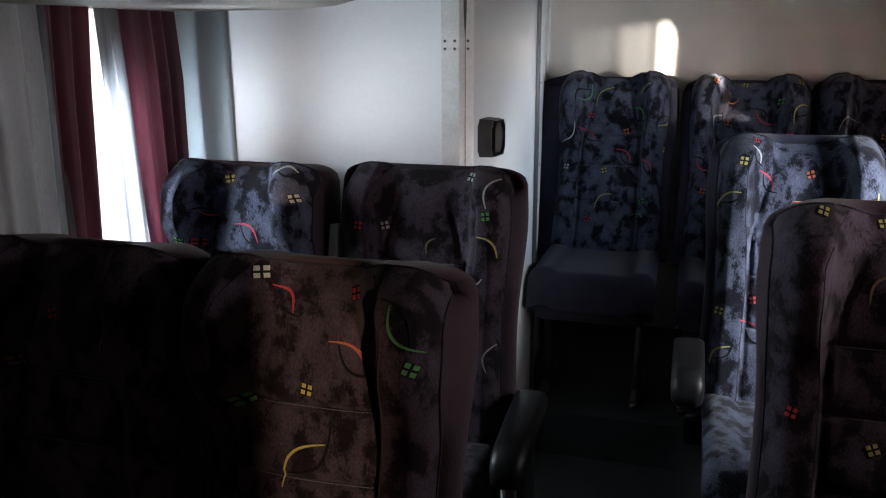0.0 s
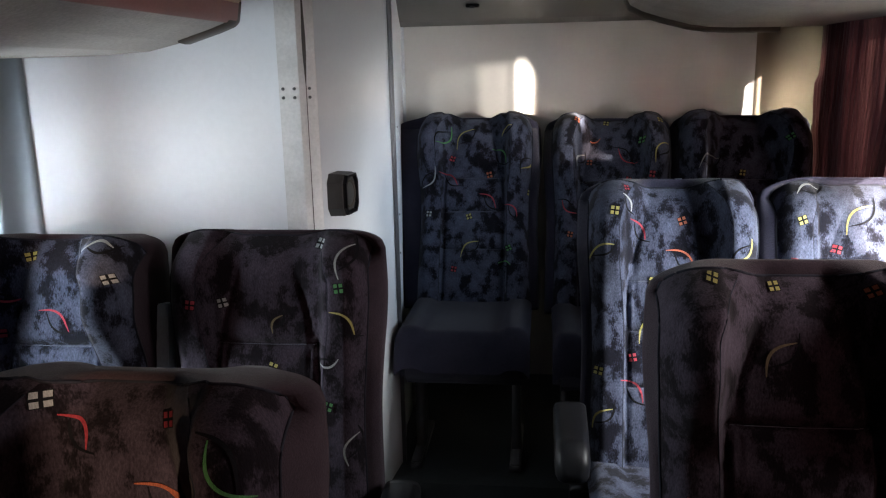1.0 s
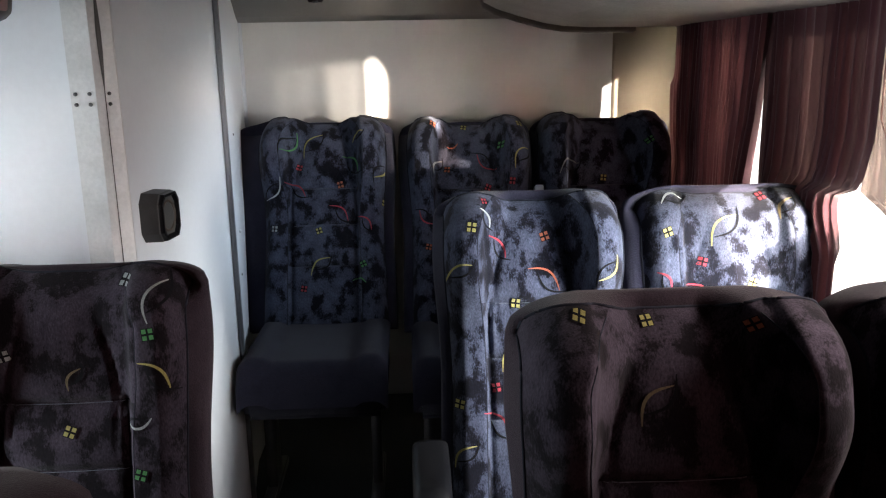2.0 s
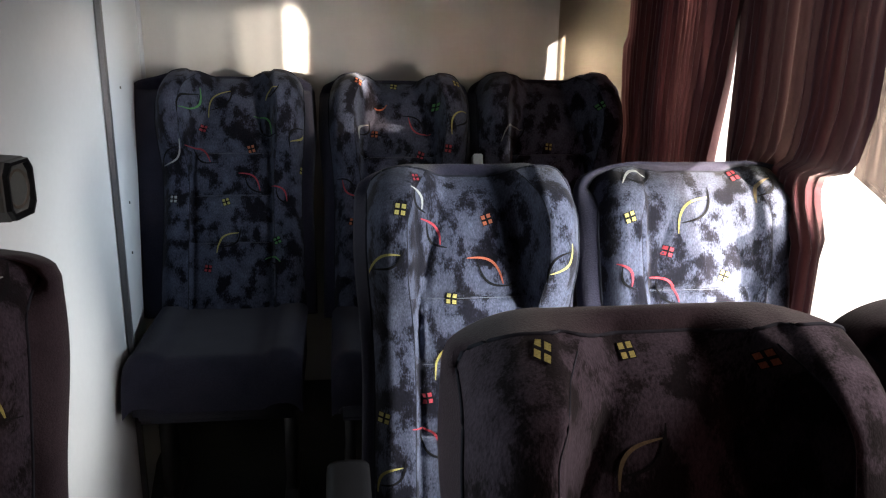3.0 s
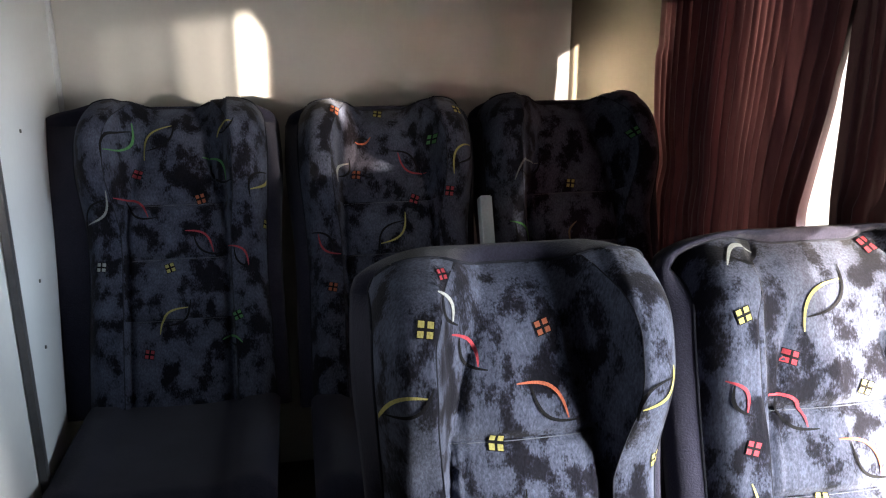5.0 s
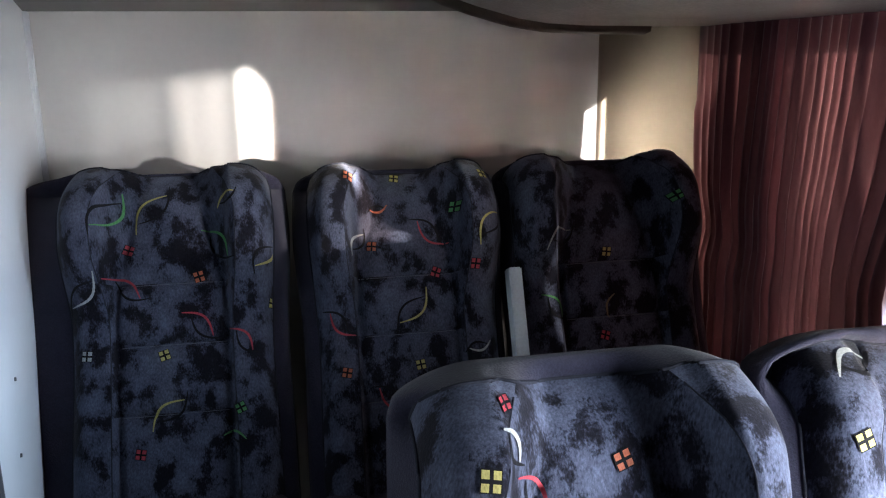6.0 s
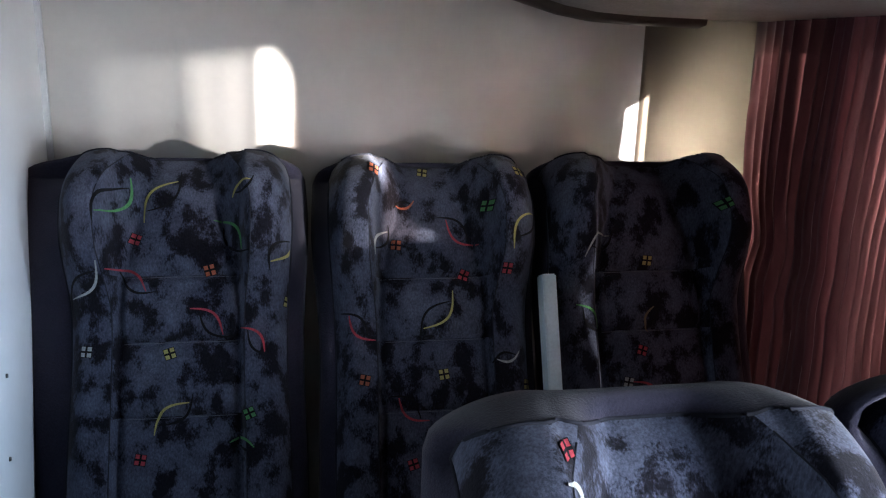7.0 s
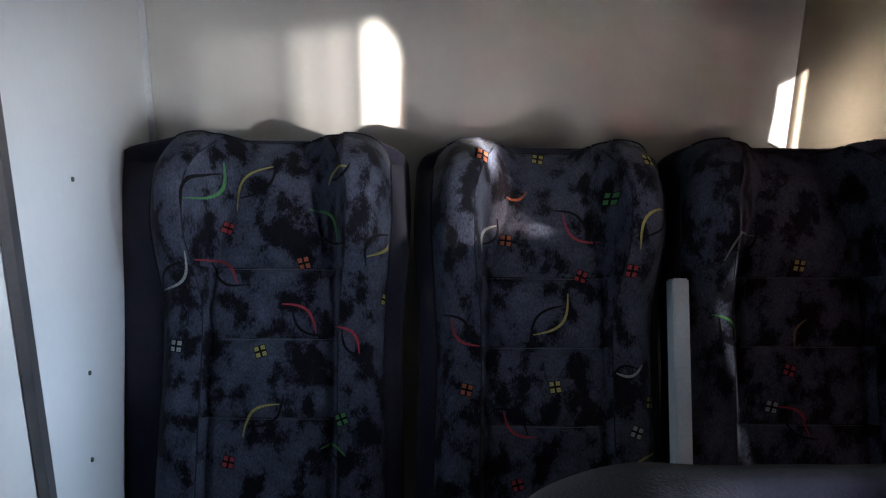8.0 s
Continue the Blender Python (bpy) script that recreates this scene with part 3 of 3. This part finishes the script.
def back_shell(b, left, right, band):
    """Plain plush round the sides, the top and the back."""
    n = 60
    rim = [(-1, j / n) for j in range(n + 1)] + [(-1 + 2 * i / n, 1) for i in range(1, n)] + [(1, 1 - j / n) for j in range(n + 1)]
    rings = [[] for _ in range(6)]
    for u, v in rim:
        p = b.place(u, v)
        front = b.swell(u, v)
        side = smoothstep(0.55, 1.0, abs(u)) * (1 if u > 0 else -1)
        crown = smoothstep(0.90, 1.0, v)
        reach = right if u > 0 else left
        base = p - front * b.out
        level = (b.dip + band * (1 - smoothstep(0.55, 0.95, abs(u))) - b.rise(u) - b.corner(u)) * crown
        for k, (push, deep) in enumerate(((0.0, front), (0.35, front * 0.55 - 0.012), (0.85, -0.030), (1.0, -0.060), (0.8, -0.095), (-0.6, -0.118))):
            grow = Vector((side * reach * push, 0, 0)) + level * max(0.0, push) * b.up
            rings[k].append(base + grow + deep * b.out)
    bm = sheet(rings)
    bm.verts.ensure_lookup_table()
    m = len(rim)
    bm.faces.new([bm.verts[5 * m + i] for i in range(m)])
    bmesh.ops.recalc_face_normals(bm, faces=bm.faces[:])
    return bm


def cord(places, radius):
    """A thin round cord along a line of places."""
    bm = bmesh.new()
    rings = []
    for i, p in enumerate(places):
        d = (places[min(i + 1, len(places) - 1)] - places[max(i - 1, 0)]).normalized()
        a = d.orthogonal().normalized()
        c = d.cross(a)
        rings.append([bm.verts.new(p + radius * (math.cos(t) * a + math.sin(t) * c)) for t in [2 * math.pi * k / 6 for k in range(6)]])
    for p, q in zip(rings, rings[1:]):
        for k in range(6):
            bm.faces.new((p[k], p[(k + 1) % 6], q[(k + 1) % 6], q[k]))
    bm.faces.new(rings[0])
    bm.faces.new(list(reversed(rings[-1])))
    bmesh.ops.recalc_face_normals(bm, faces=bm.faces[:])
    return bm


def ribbon(bm, layer, b, middle, widths, colour, lift):
    """A tapering thread line laid on the cover, along places (x, h)."""
    rows = []
    for i, (x, h) in enumerate(middle):
        x0, h0 = middle[max(0, i - 1)]
        x1, h1 = middle[min(len(middle) - 1, i + 1)]
        d = math.hypot(x1 - x0, h1 - h0) or 1.0
        nx, nh = -(h1 - h0) / d, (x1 - x0) / d
        rows.append([bm.verts.new(b.at(x + nx * widths[i] * s, h + nh * widths[i] * s, lift)) for s in (-0.5, 0.5)])
    for a, c in zip(rows, rows[1:]):
        f = bm.faces.new((a[0], a[1], c[1], c[0]))
        for loop in f.loops:
            loop[layer] = (*colour, 1.0)


def motif(b, kind, x, h, lie, span, turn):
    """A four-patch square (d) or a two-armed leaf (a) woven into the cover."""
    bm = bmesh.new()
    layer = bm.loops.layers.float_color.new("thread")
    colour = THREADS[kind[1]]
    if kind[0] == "d":
        c, s = math.cos(turn), math.sin(turn)
        cuts = [span / 0.088 * v for v in (-0.0122, -0.0108, -0.0022, 0.0022, 0.0108, 0.0122)]
        rows = [[bm.verts.new(b.at(x + c * p - s * q, h + s * p + c * q, 0.0024)) for p in cuts] for q in cuts]
        for i in range(5):
            for j in range(5):
                f = bm.faces.new((rows[i][j], rows[i][j + 1], rows[i + 1][j + 1], rows[i + 1][j]))
                for corner in f.loops:
                    corner[layer] = (*(colour if i % 2 and j % 2 else THREADS["k"]), 1.0)
        return bm
    c, s = math.cos(lie), math.sin(lie)
    for arm, thread in ((1, colour), (-1, THREADS["k"])):
        path, wide = [], []
        for i in range(15):
            f = i / 14
            a, e = span * (f - 0.5) - 0.10 * span * arm, arm * span * (0.26 * math.sin(math.pi * f) - 0.05)
            path.append((x + c * a - s * e, h + s * a + c * e))
            wide.append(0.0008 + 0.0043 * math.sin(math.pi * (0.05 + 0.9 * f)) ** 0.8)
        ribbon(bm, layer, b, path, wide, thread, 0.0026 if arm > 0 else 0.0021)
    return bm


def cushion_pad(b):
    """The seat pad in front of the backrest's foot."""
    y1, z1 = b.foot.y + 0.03, b.foot.z + 0.02
    rows = []
    nu, nv = 30, 34
    for j in range(nv + 1):
        f = j / nv
        row = []
        for i in range(nu + 1):
            u = -1 + 2 * i / nu
            x = u * (b.half + 0.008)
            roll = max(0.0, (f - 0.72) / 0.28)
            y = y1 - 0.47 * min(f, 0.72) / 0.72 * 0.86 - 0.47 * 0.14 * math.sin(roll * math.pi / 2)
            z = z1 + 0.018 * f - 0.13 * (1 - math.cos(roll * math.pi / 2)) - 0.03 * max(0.0, (abs(u) - 0.82) / 0.18) ** 2 + 0.015 * smoothstep(0.5, 0.7, abs(u)) - 0.006 * math.exp(-((abs(u) - 0.56) / 0.03) ** 2)
            row.append((x, y, z))
        rows.append(row)
    return sheet(rows)


def armrest(x, b, high, reach):
    """A deep padded arm, its front end rounded down like a fist."""
    bm = bmesh.new()
    y0 = b.foot.y + 0.06
    rings = []
    for k in range(25):
        f = k / 24
        y = y0 - (0.08 + reach) * f
        tip = max(0.0, (f - 0.80) / 0.20)
        tall = 0.055 + 0.045 * smoothstep(0.35, 0.80, f)
        shut = math.sqrt(max(0.02, 1 - tip ** 2))
        mid = high - tall * 0.5 - 0.015 * f - 0.010 * tip
        ring = []
        for i in range(16):
            a = 2 * math.pi * i / 16
            ca, sa = math.cos(a), math.sin(a)
            ring.append(bm.verts.new((x + 0.043 * shut ** 0.4 * math.copysign(abs(ca) ** 0.6, ca), y, mid + tall * 0.5 * shut * math.copysign(abs(sa) ** 0.6, sa))))
        rings.append(ring)
    for a, c in zip(rings, rings[1:]):
        for i in range(16):
            j = (i + 1) % 16
            bm.faces.new((a[i], a[j], c[j], c[i]))
    bm.faces.new(rings[0])
    bm.faces.new(list(reversed(rings[-1])))
    bmesh.ops.recalc_face_normals(bm, faces=bm.faces[:])
    return bm


def bus_seat(x, y_top, top, lean, wide, left, right, marks, label, row, floor=0.0, arm=0, seed=1, gap=0.026, dip=0.012, band=0.0, wings=0.092, plush=None, reach=0.26, cover=None, pad=None):
    plush, cover = plush or PLUSH, cover or VELVET
    seat = thing("bus_seat", (x, y_top - 0.2, floor), label, "bus seat", row)
    b = Back(wide, top - floor, lean, 0.2, dip, wings)
    cuts = [0.0] + [h / LONG for h in reversed(SEAMS)] + [1.0]
    for name, v0, v1 in zip(("back_panel", "back_panel", "back_panel", "headrest_panel"), cuts, cuts[1:]):
        part(name, cover_panel(b, 0, v0, v1, 44 if v1 == 1.0 else 26), cover, seat, "mottled velvet in plum tones of dim light" if cover == DIM_VELVET else "grey-blue and black mottled velvet")
    for side in (-1, 1):
        part("side_bolster", cover_panel(b, side, 0.0, 1.0, 84), cover, seat, "mottled velvet bolster widening into a headrest wing")
    part("back_shell", back_shell(b, left, right, band), plush, seat, "plain dark plush shell")
    rim = [b.place(-1, j / 84) for j in range(85)] + [b.place(-1 + i / 40, 1) for i in range(1, 80)] + [b.place(1, 1 - j / 84) for j in range(85)]
    part("edge_piping", cord(rim, 0.0026), PIPING, seat, "dark grey piping")
    for side in (-1, 1):
        part("seam_piping", cord([b.place(side * b.crest(0.02 + 0.96 * j / 60), 0.02 + 0.96 * j / 60, -0.0002) for j in range(61)], 0.0012), PIPING, seat, "dark grey seam piping")
    for h in SEAMS:
        part("seam_stitching", cord([b.place(-0.52 + 0.026 * i, h / LONG - 0.004, 0.0004) for i in range(41)], 0.0008), STITCH, seat, "pale grey stitching")
    rnd = random.Random(seed)
    for kind, mx, down, lie, span in marks:
        turn = rnd.uniform(0.1, 0.4) * rnd.choice((-1, 1))
        part("woven_square" if kind[0] == "d" else "woven_leaf", motif(b, kind, mx, LONG - down, lie, span, turn), THREAD, seat)
    # Rear-row pads take the darker plush to stand for their shade.
    part("cushion_top", cushion_pad(b), pad or cover, seat, "seat pad in darker plush tone for its shade" if pad else "mottled velvet seat pad")
    f = b.foot
    part("cushion_base", solid(-b.half, b.half, f.y - 0.40, f.y + 0.03, f.z - 0.15, f.z - 0.012, 0.02), plush, seat, "plain dark plush")
    for sx in (-1, 1):
        bm = solid(sx * 0.17 - 0.02, sx * 0.17 + 0.02, f.y - 0.36, f.y - 0.02, 0.0, 0.03, 0.004)
        box(bm, sx * 0.17 - 0.015, sx * 0.17 + 0.015, f.y - 0.24, f.y - 0.14, 0.03, f.z - 0.15)
        part("leg", bm, STEEL, seat)
    if arm:
        ax = arm * (b.half + max(left, right) + gap)
        high = f.z + 0.17
        part("armrest", armrest(ax, b, high, reach), BLACK, seat, "black padded armrest")
        if gap > 0.03:
            bm = solid(ax - 0.018, ax + 0.018, f.y - 0.24, f.y + 0.04, f.z - 0.15, high - 0.07, 0.010)
            part("armrest_support", bm, BLACK, seat, "black plastic side panel")
            sx = ax + arm * 0.019
            bm = cord([Vector((sx, f.y - 0.236, f.z - 0.14 + (high + 0.04 - f.z) * k / 12)) for k in range(13)], 0.0035)
            part("edge_strip", bm, CHROME, seat, "thin bright metal edge strip")
        bm = solid(min(ax, arm * b.half * 0.9), max(ax, arm * b.half * 0.9), f.y - 0.02, f.y + 0.03, f.z - 0.12, f.z - 0.04, 0.004)
        part("armrest_bracket", bm, BLACK, seat)
    return seat


def marks_of(text):
    """Reads 'ay -0.165 0.173 0.5 0.07, ...' into kind, place across, way down from the top, and a leaf's slant and length (a square's size)."""
    out = []
    for item in text.split(", "):
        k, x, down, *leaf = item.split()
        out.append((k, float(x), float(down), *([float(v) for v in leaf] or [1.0, 0.08])))
    return out


MIDDLE_A = "dy -0.152 0.012 1 0.064, dy -0.038 0.017 1 0.064, do +0.099 0.028 1 0.064, at -0.032 0.129 0.88 0.074, dr -0.177 0.375, dy -0.035 0.428"
MIDDLE_B = "dy -0.148 0.080, do +0.031 0.092, dy -0.042 0.248, dy +0.184 0.288, dg +0.110 0.359, dr -0.095 0.443, dy -0.181 0.478, ay -0.175 0.173 0.53 0.068, ar -0.077 0.120 5.43 0.063, ao +0.035 0.196 5.66 0.090, ay +0.157 0.183 4.08 0.072, ay -0.042 0.360 0.84 0.099, ar -0.089 0.532 5.49 0.082, ay -0.168 0.592 0.81 0.072, ag +0.096 0.434 5.50 0.070, aw -0.110 0.060 5.26 0.045, dr -0.113 0.019 1 0.05"
WINDOW_B = "dy -0.165 0.101, dr -0.075 0.168, dy +0.042 0.221, dr -0.151 0.292, dr +0.090 0.014, ay -0.017 0.084 0.85 0.099, aw -0.132 0.022 0.21 0.064, at +0.135 0.045 0.95 0.060, ar -0.171 0.218 5.27 0.055, ar -0.077 0.249 5.62 0.083, ao +0.036 0.326 5.56 0.090, ay -0.167 0.390 4.39 0.081, dy -0.035 0.383"
REAR_1 = "dr -0.085 0.172, do +0.057 0.236, dw -0.170 0.390, dy -0.018 0.399, dg +0.133 0.520, dy +0.212 0.303, dr -0.072 0.599, ar +0.147 0.380 5.47 0.068, ag -0.116 0.104 4.14 0.092, ay -0.034 0.085 0.91 0.106, aw -0.173 0.264 4.01 0.087, ar -0.089 0.256 5.74 0.077, ar +0.060 0.341 5.58 0.082, ay -0.010 0.515 0.74 0.089, ag +0.123 0.579 6.08 0.048, ay +0.197 0.206 4.14 0.072, ay +0.127 0.082 0.50 0.045, ag +0.102 0.171 5.43 0.085"
REAR_2 = "do -0.124 0.036, dy -0.011 0.015, do -0.076 0.177, dg +0.113 0.106, dr +0.067 0.243, dy +0.177 0.039, do -0.149 0.453, dy +0.015 0.448, dy +0.196 0.477, dw +0.163 0.529, dr -0.054 0.626, dr +0.147 0.237, ao -0.058 0.092 3.43 0.040, ar +0.056 0.150 2.46 0.088, ay +0.005 0.325 4.01 0.101, ar -0.159 0.345 2.37 0.074, ay +0.183 0.151 0.99 0.093, ar -0.058 0.514 2.48 0.078, aw +0.147 0.418 3.44 0.052, ay +0.180 0.588 0.80 0.070, aw -0.108 0.170 1.05 0.060"
REAR_3 = "aw -0.122 0.186 0.57 0.100, ag -0.144 0.348 5.44 0.073, dy -0.004 0.225, dr -0.029 0.420, dw -0.066 0.487, ar -0.018 0.516 5.54 0.081, at -0.006 0.347 1.33 0.056, dg +0.146 0.118"
LEFT_2W = "dy -0.056 0.039, dr -0.122 0.217, dw +0.199 0.081, dg -0.205 0.072, dr -0.195 0.114, dg -0.150 0.213, ar -0.105 0.134 2.88 0.040, aw +0.165 0.020 0.20 0.060, ar +0.015 0.189 5.71 0.089, ag -0.180 0.024 0.55 0.040"
LEFT_2A = "dw -0.104 0.155, dw +0.124 0.025, dg +0.178 0.117, dg +0.145 0.384, aw +0.190 0.050 1.25 0.082, ay +0.190 0.196 5.51 0.072, aw +0.142 0.285 3.40 0.052, aw +0.200 0.474 1.30 0.075, at +0.029 0.195 1.06 0.048, dr -0.163 0.157, dy +0.015 0.299"
LEFT_1A = "dr +0.072 0.042, dy -0.009 0.215, dg +0.205 0.143, dw -0.097 0.020, ar -0.056 0.065 5.39 0.060, ao +0.071 0.155 5.64 0.086, ag +0.185 0.079 2.29 0.085, ay -0.006 0.338 0.83 0.118, dg -0.128 0.245"
LEFT_1W = "dr -0.04 0.13, at +0.10 0.16 0.9 0.08, dt -0.12 0.23"

SEAT = "high-backed bus seat in mottled blue-grey velvet"
bus_seat(0.378, 1.640, 1.175, 14, 0.45, 0.012, 0.020, marks_of(MIDDLE_A), SEAT + " in shade", "aisle row", seed=2, band=0.016, plush=WARM_PLUSH, cover=DIM_VELVET)
bus_seat(0.842, 1.640, 1.175, 14, 0.40, 0.020, 0.020, marks_of(MIDDLE_A), SEAT + " beside the window", "aisle row", seed=3, band=0.016, plush=WARM_PLUSH, cover=DIM_VELVET)
bus_seat(0.283, 2.425, 1.209, 16.6, 0.405, 0.024, 0.016, marks_of(MIDDLE_B), SEAT + " in window light", "lit row", arm=-1, seed=4, band=0.016, reach=0.17)
bus_seat(0.765, 2.425, 1.214, 16.6, 0.415, 0.040, 0.036, marks_of(WINDOW_B), SEAT + " struck by sunlight", "lit row", seed=5, band=0.012, wings=0.018)
bus_seat(-0.300, 3.445, 1.335, 22, 0.425, 0.110, 0.034, marks_of(REAR_1), SEAT + " beside the cabin wall", "rear row", 0.17, seed=6, dip=0.005, pad=PLUSH)
# The brownish top is weak sun through the curtain.
bus_seat(0.209, 3.445, 1.32, 22, 0.418, 0.034, 0.020, marks_of(REAR_2), SEAT + " with warm sun on its top", "rear row", 0.17, seed=7, pad=PLUSH)
bus_seat(0.690, 3.445, 1.325, 22, 0.455, 0.020, 0.028, marks_of(REAR_3), SEAT + " in the dark corner", "rear row", 0.17, seed=8, pad=PLUSH)
# The brown middle is sun through the added brown cloth.
bus_seat(-0.610, 1.265, 1.110, 12, 0.46, 0.020, 0.034, marks_of(LEFT_1A), SEAT + " with a warm sunlit middle", "front pair", arm=1, seed=9, plush=WARM_PLUSH, cover=DIM_VELVET)
bus_seat(-1.12, 1.265, 1.110, 12, 0.46, 0.020, 0.020, marks_of(LEFT_1W), SEAT + " in deep shade", "front pair", seed=10, plush=WARM_PLUSH, cover=DIM_VELVET)
bus_seat(-0.664, 2.03, 1.158, 10, 0.452, 0.016, 0.034, marks_of(LEFT_2A), SEAT + " before the cabin", "cabin pair", arm=1, seed=11, gap=0.045, wings=0.03, plush=WARM_PLUSH, cover=DIM_VELVET)
bus_seat(-1.172, 2.01, 1.150, 10, 0.435, 0.020, 0.016, marks_of(LEFT_2W), SEAT + " by the drawn curtains", "cabin pair", seed=12, wings=0.12, plush=WARM_PLUSH)


# ---- fittings ----
def raised_armrest(x, y, z, tall, tilt, group):
    """A middle armrest folded up between two backrests."""
    a = thing("folded_armrest", (x, y, z), "pale grey plastic armrest folded up between seats", "armrest", group)
    bm = solid(-0.015, 0.015, -0.022, 0.022, 0.0, tall, 0.003)
    bmesh.ops.transform(bm, matrix=pose(0, 0, 0, -tilt, 0, 0), verts=bm.verts)
    part("arm_body", bm, GREYPLASTIC, a, "", False)
    bm = disc(bmesh.new(), (0, 0, 0.0), (1, 0, 0), 0.028, 0.036)
    part("hinge", bm, BLACK, a, "black hinge disc")
    return a


raised_armrest(0.452, 3.175, 0.72, 0.41, 22, "middle armrests")
raised_armrest(-0.925, 1.965, 0.62, 0.38, 10, "middle armrests")

# loudspeaker on the cabin door
DOOR_WAY = Vector((BEND[0] + 0.602, BEND[1] - 2.236, 0)).normalized()
DOOR_OUT = Vector((DOOR_WAY.y, -DOOR_WAY.x, 0))


def speaker_box(at):
    sp = thing("loudspeaker", at, "small black eight-sided loudspeaker on the white door", "loudspeaker")
    frame_m = Matrix((DOOR_WAY, Vector((0, 0, 1)), DOOR_OUT)).transposed().to_4x4()
    ring = [(-0.047, -0.033), (-0.032, -0.054), (0.032, -0.054), (0.047, -0.033), (0.047, 0.033), (0.032, 0.054), (-0.032, 0.054), (-0.047, 0.033)]
    for name, mat, steps in (("housing", SPEAKER, ((1.03, 0.0), (1.0, 0.040), (0.96, 0.044))), ("front_frame", BLACK, ((0.97, 0.043), (0.95, 0.052), (0.84, 0.052), (0.76, 0.042)))):
        bm = bmesh.new()
        loops = [[bm.verts.new((a * k, b * k, d)) for a, b in ring] for k, d in steps]
        for p, q in zip(loops, loops[1:]):
            for i in range(8):
                bm.faces.new((p[i], p[(i + 1) % 8], q[(i + 1) % 8], q[i]))
        bm.faces.new(loops[-1])
        bmesh.ops.transform(bm, matrix=frame_m, verts=bm.verts)
        bmesh.ops.recalc_face_normals(bm, faces=bm.faces[:])
        part(name, bm, mat, sp, "black eight-sided front" if name == "front_frame" else "", False)
    bm = bmesh.new()
    steps = [(0.037, 0.042), (0.035, 0.047), (0.030, 0.044), (0.014, 0.030), (0.011, 0.034), (0.004, 0.037)]
    loops = [[bm.verts.new((r * math.cos(a), r * math.sin(a), d)) for a in [2 * math.pi * i / 24 for i in range(24)]] for r, d in steps]
    for p, q in zip(loops, loops[1:]):
        for i in range(24):
            bm.faces.new((p[i], p[(i + 1) % 24], q[(i + 1) % 24], q[i]))
    bm.faces.new(loops[-1])
    bmesh.ops.transform(bm, matrix=frame_m, verts=bm.verts)
    bmesh.ops.recalc_face_normals(bm, faces=bm.faces[:])
    part("cone", bm, RACKEDGE, sp, "dark paper cone")
    return sp


speaker_box(Vector((-0.602, 2.236, 1.205)) + 0.115 * DOOR_WAY + 0.0005 * DOOR_OUT)


def screw(at, normal):
    sc = thing("screw", at, "small dull metal screw head in a panel", "screw", "panel screws")
    part("screw_head", disc(bmesh.new(), (0, 0, 0), normal, 0.0042, 0.004, 10), SCREW, sc)


SIDE_OUT = Vector((REAR - 2.872, 0.110, 0)).normalized()
for y, z in ((3.10, 1.012), (3.06, 0.880), (3.13, 1.32)):
    screw(Vector((-0.522 - 0.110 * (y - 2.872) / (REAR - 2.872), y, z)) + 0.001 * SIDE_OUT, SIDE_OUT)
for x in (-0.662, -0.634):
    for z in (1.459, 1.480):
        screw(Vector((x, 2.205, z)), Vector((0, -1, 0)))
for z in (1.459, 1.480):
    screw(Vector((-0.602, 2.2245, z)), Vector((0.7, -0.7, 0)))


def ceiling_latch(at):
    """A small black catch screwed under the sloping ceiling."""
    c = thing("ceiling_latch", at, "small black plastic latch on the ceiling", "latch")
    tilt = pose(0, 0, 0, -15.2, 0, 0)
    bm = solid(-0.026, 0.026, -0.010, 0.010, -0.012, 0.0, 0.003)
    bmesh.ops.transform(bm, matrix=tilt, verts=bm.verts)
    part("latch_body", bm, BLACK, c)
    bm = solid(-0.010, 0.010, -0.016, -0.004, -0.018, -0.011, 0.002)
    bmesh.ops.transform(bm, matrix=tilt, verts=bm.verts)
    part("latch_tongue", bm, STEEL, c, "dark grey tongue")


ceiling_latch((-0.307, 3.447, 1.752))
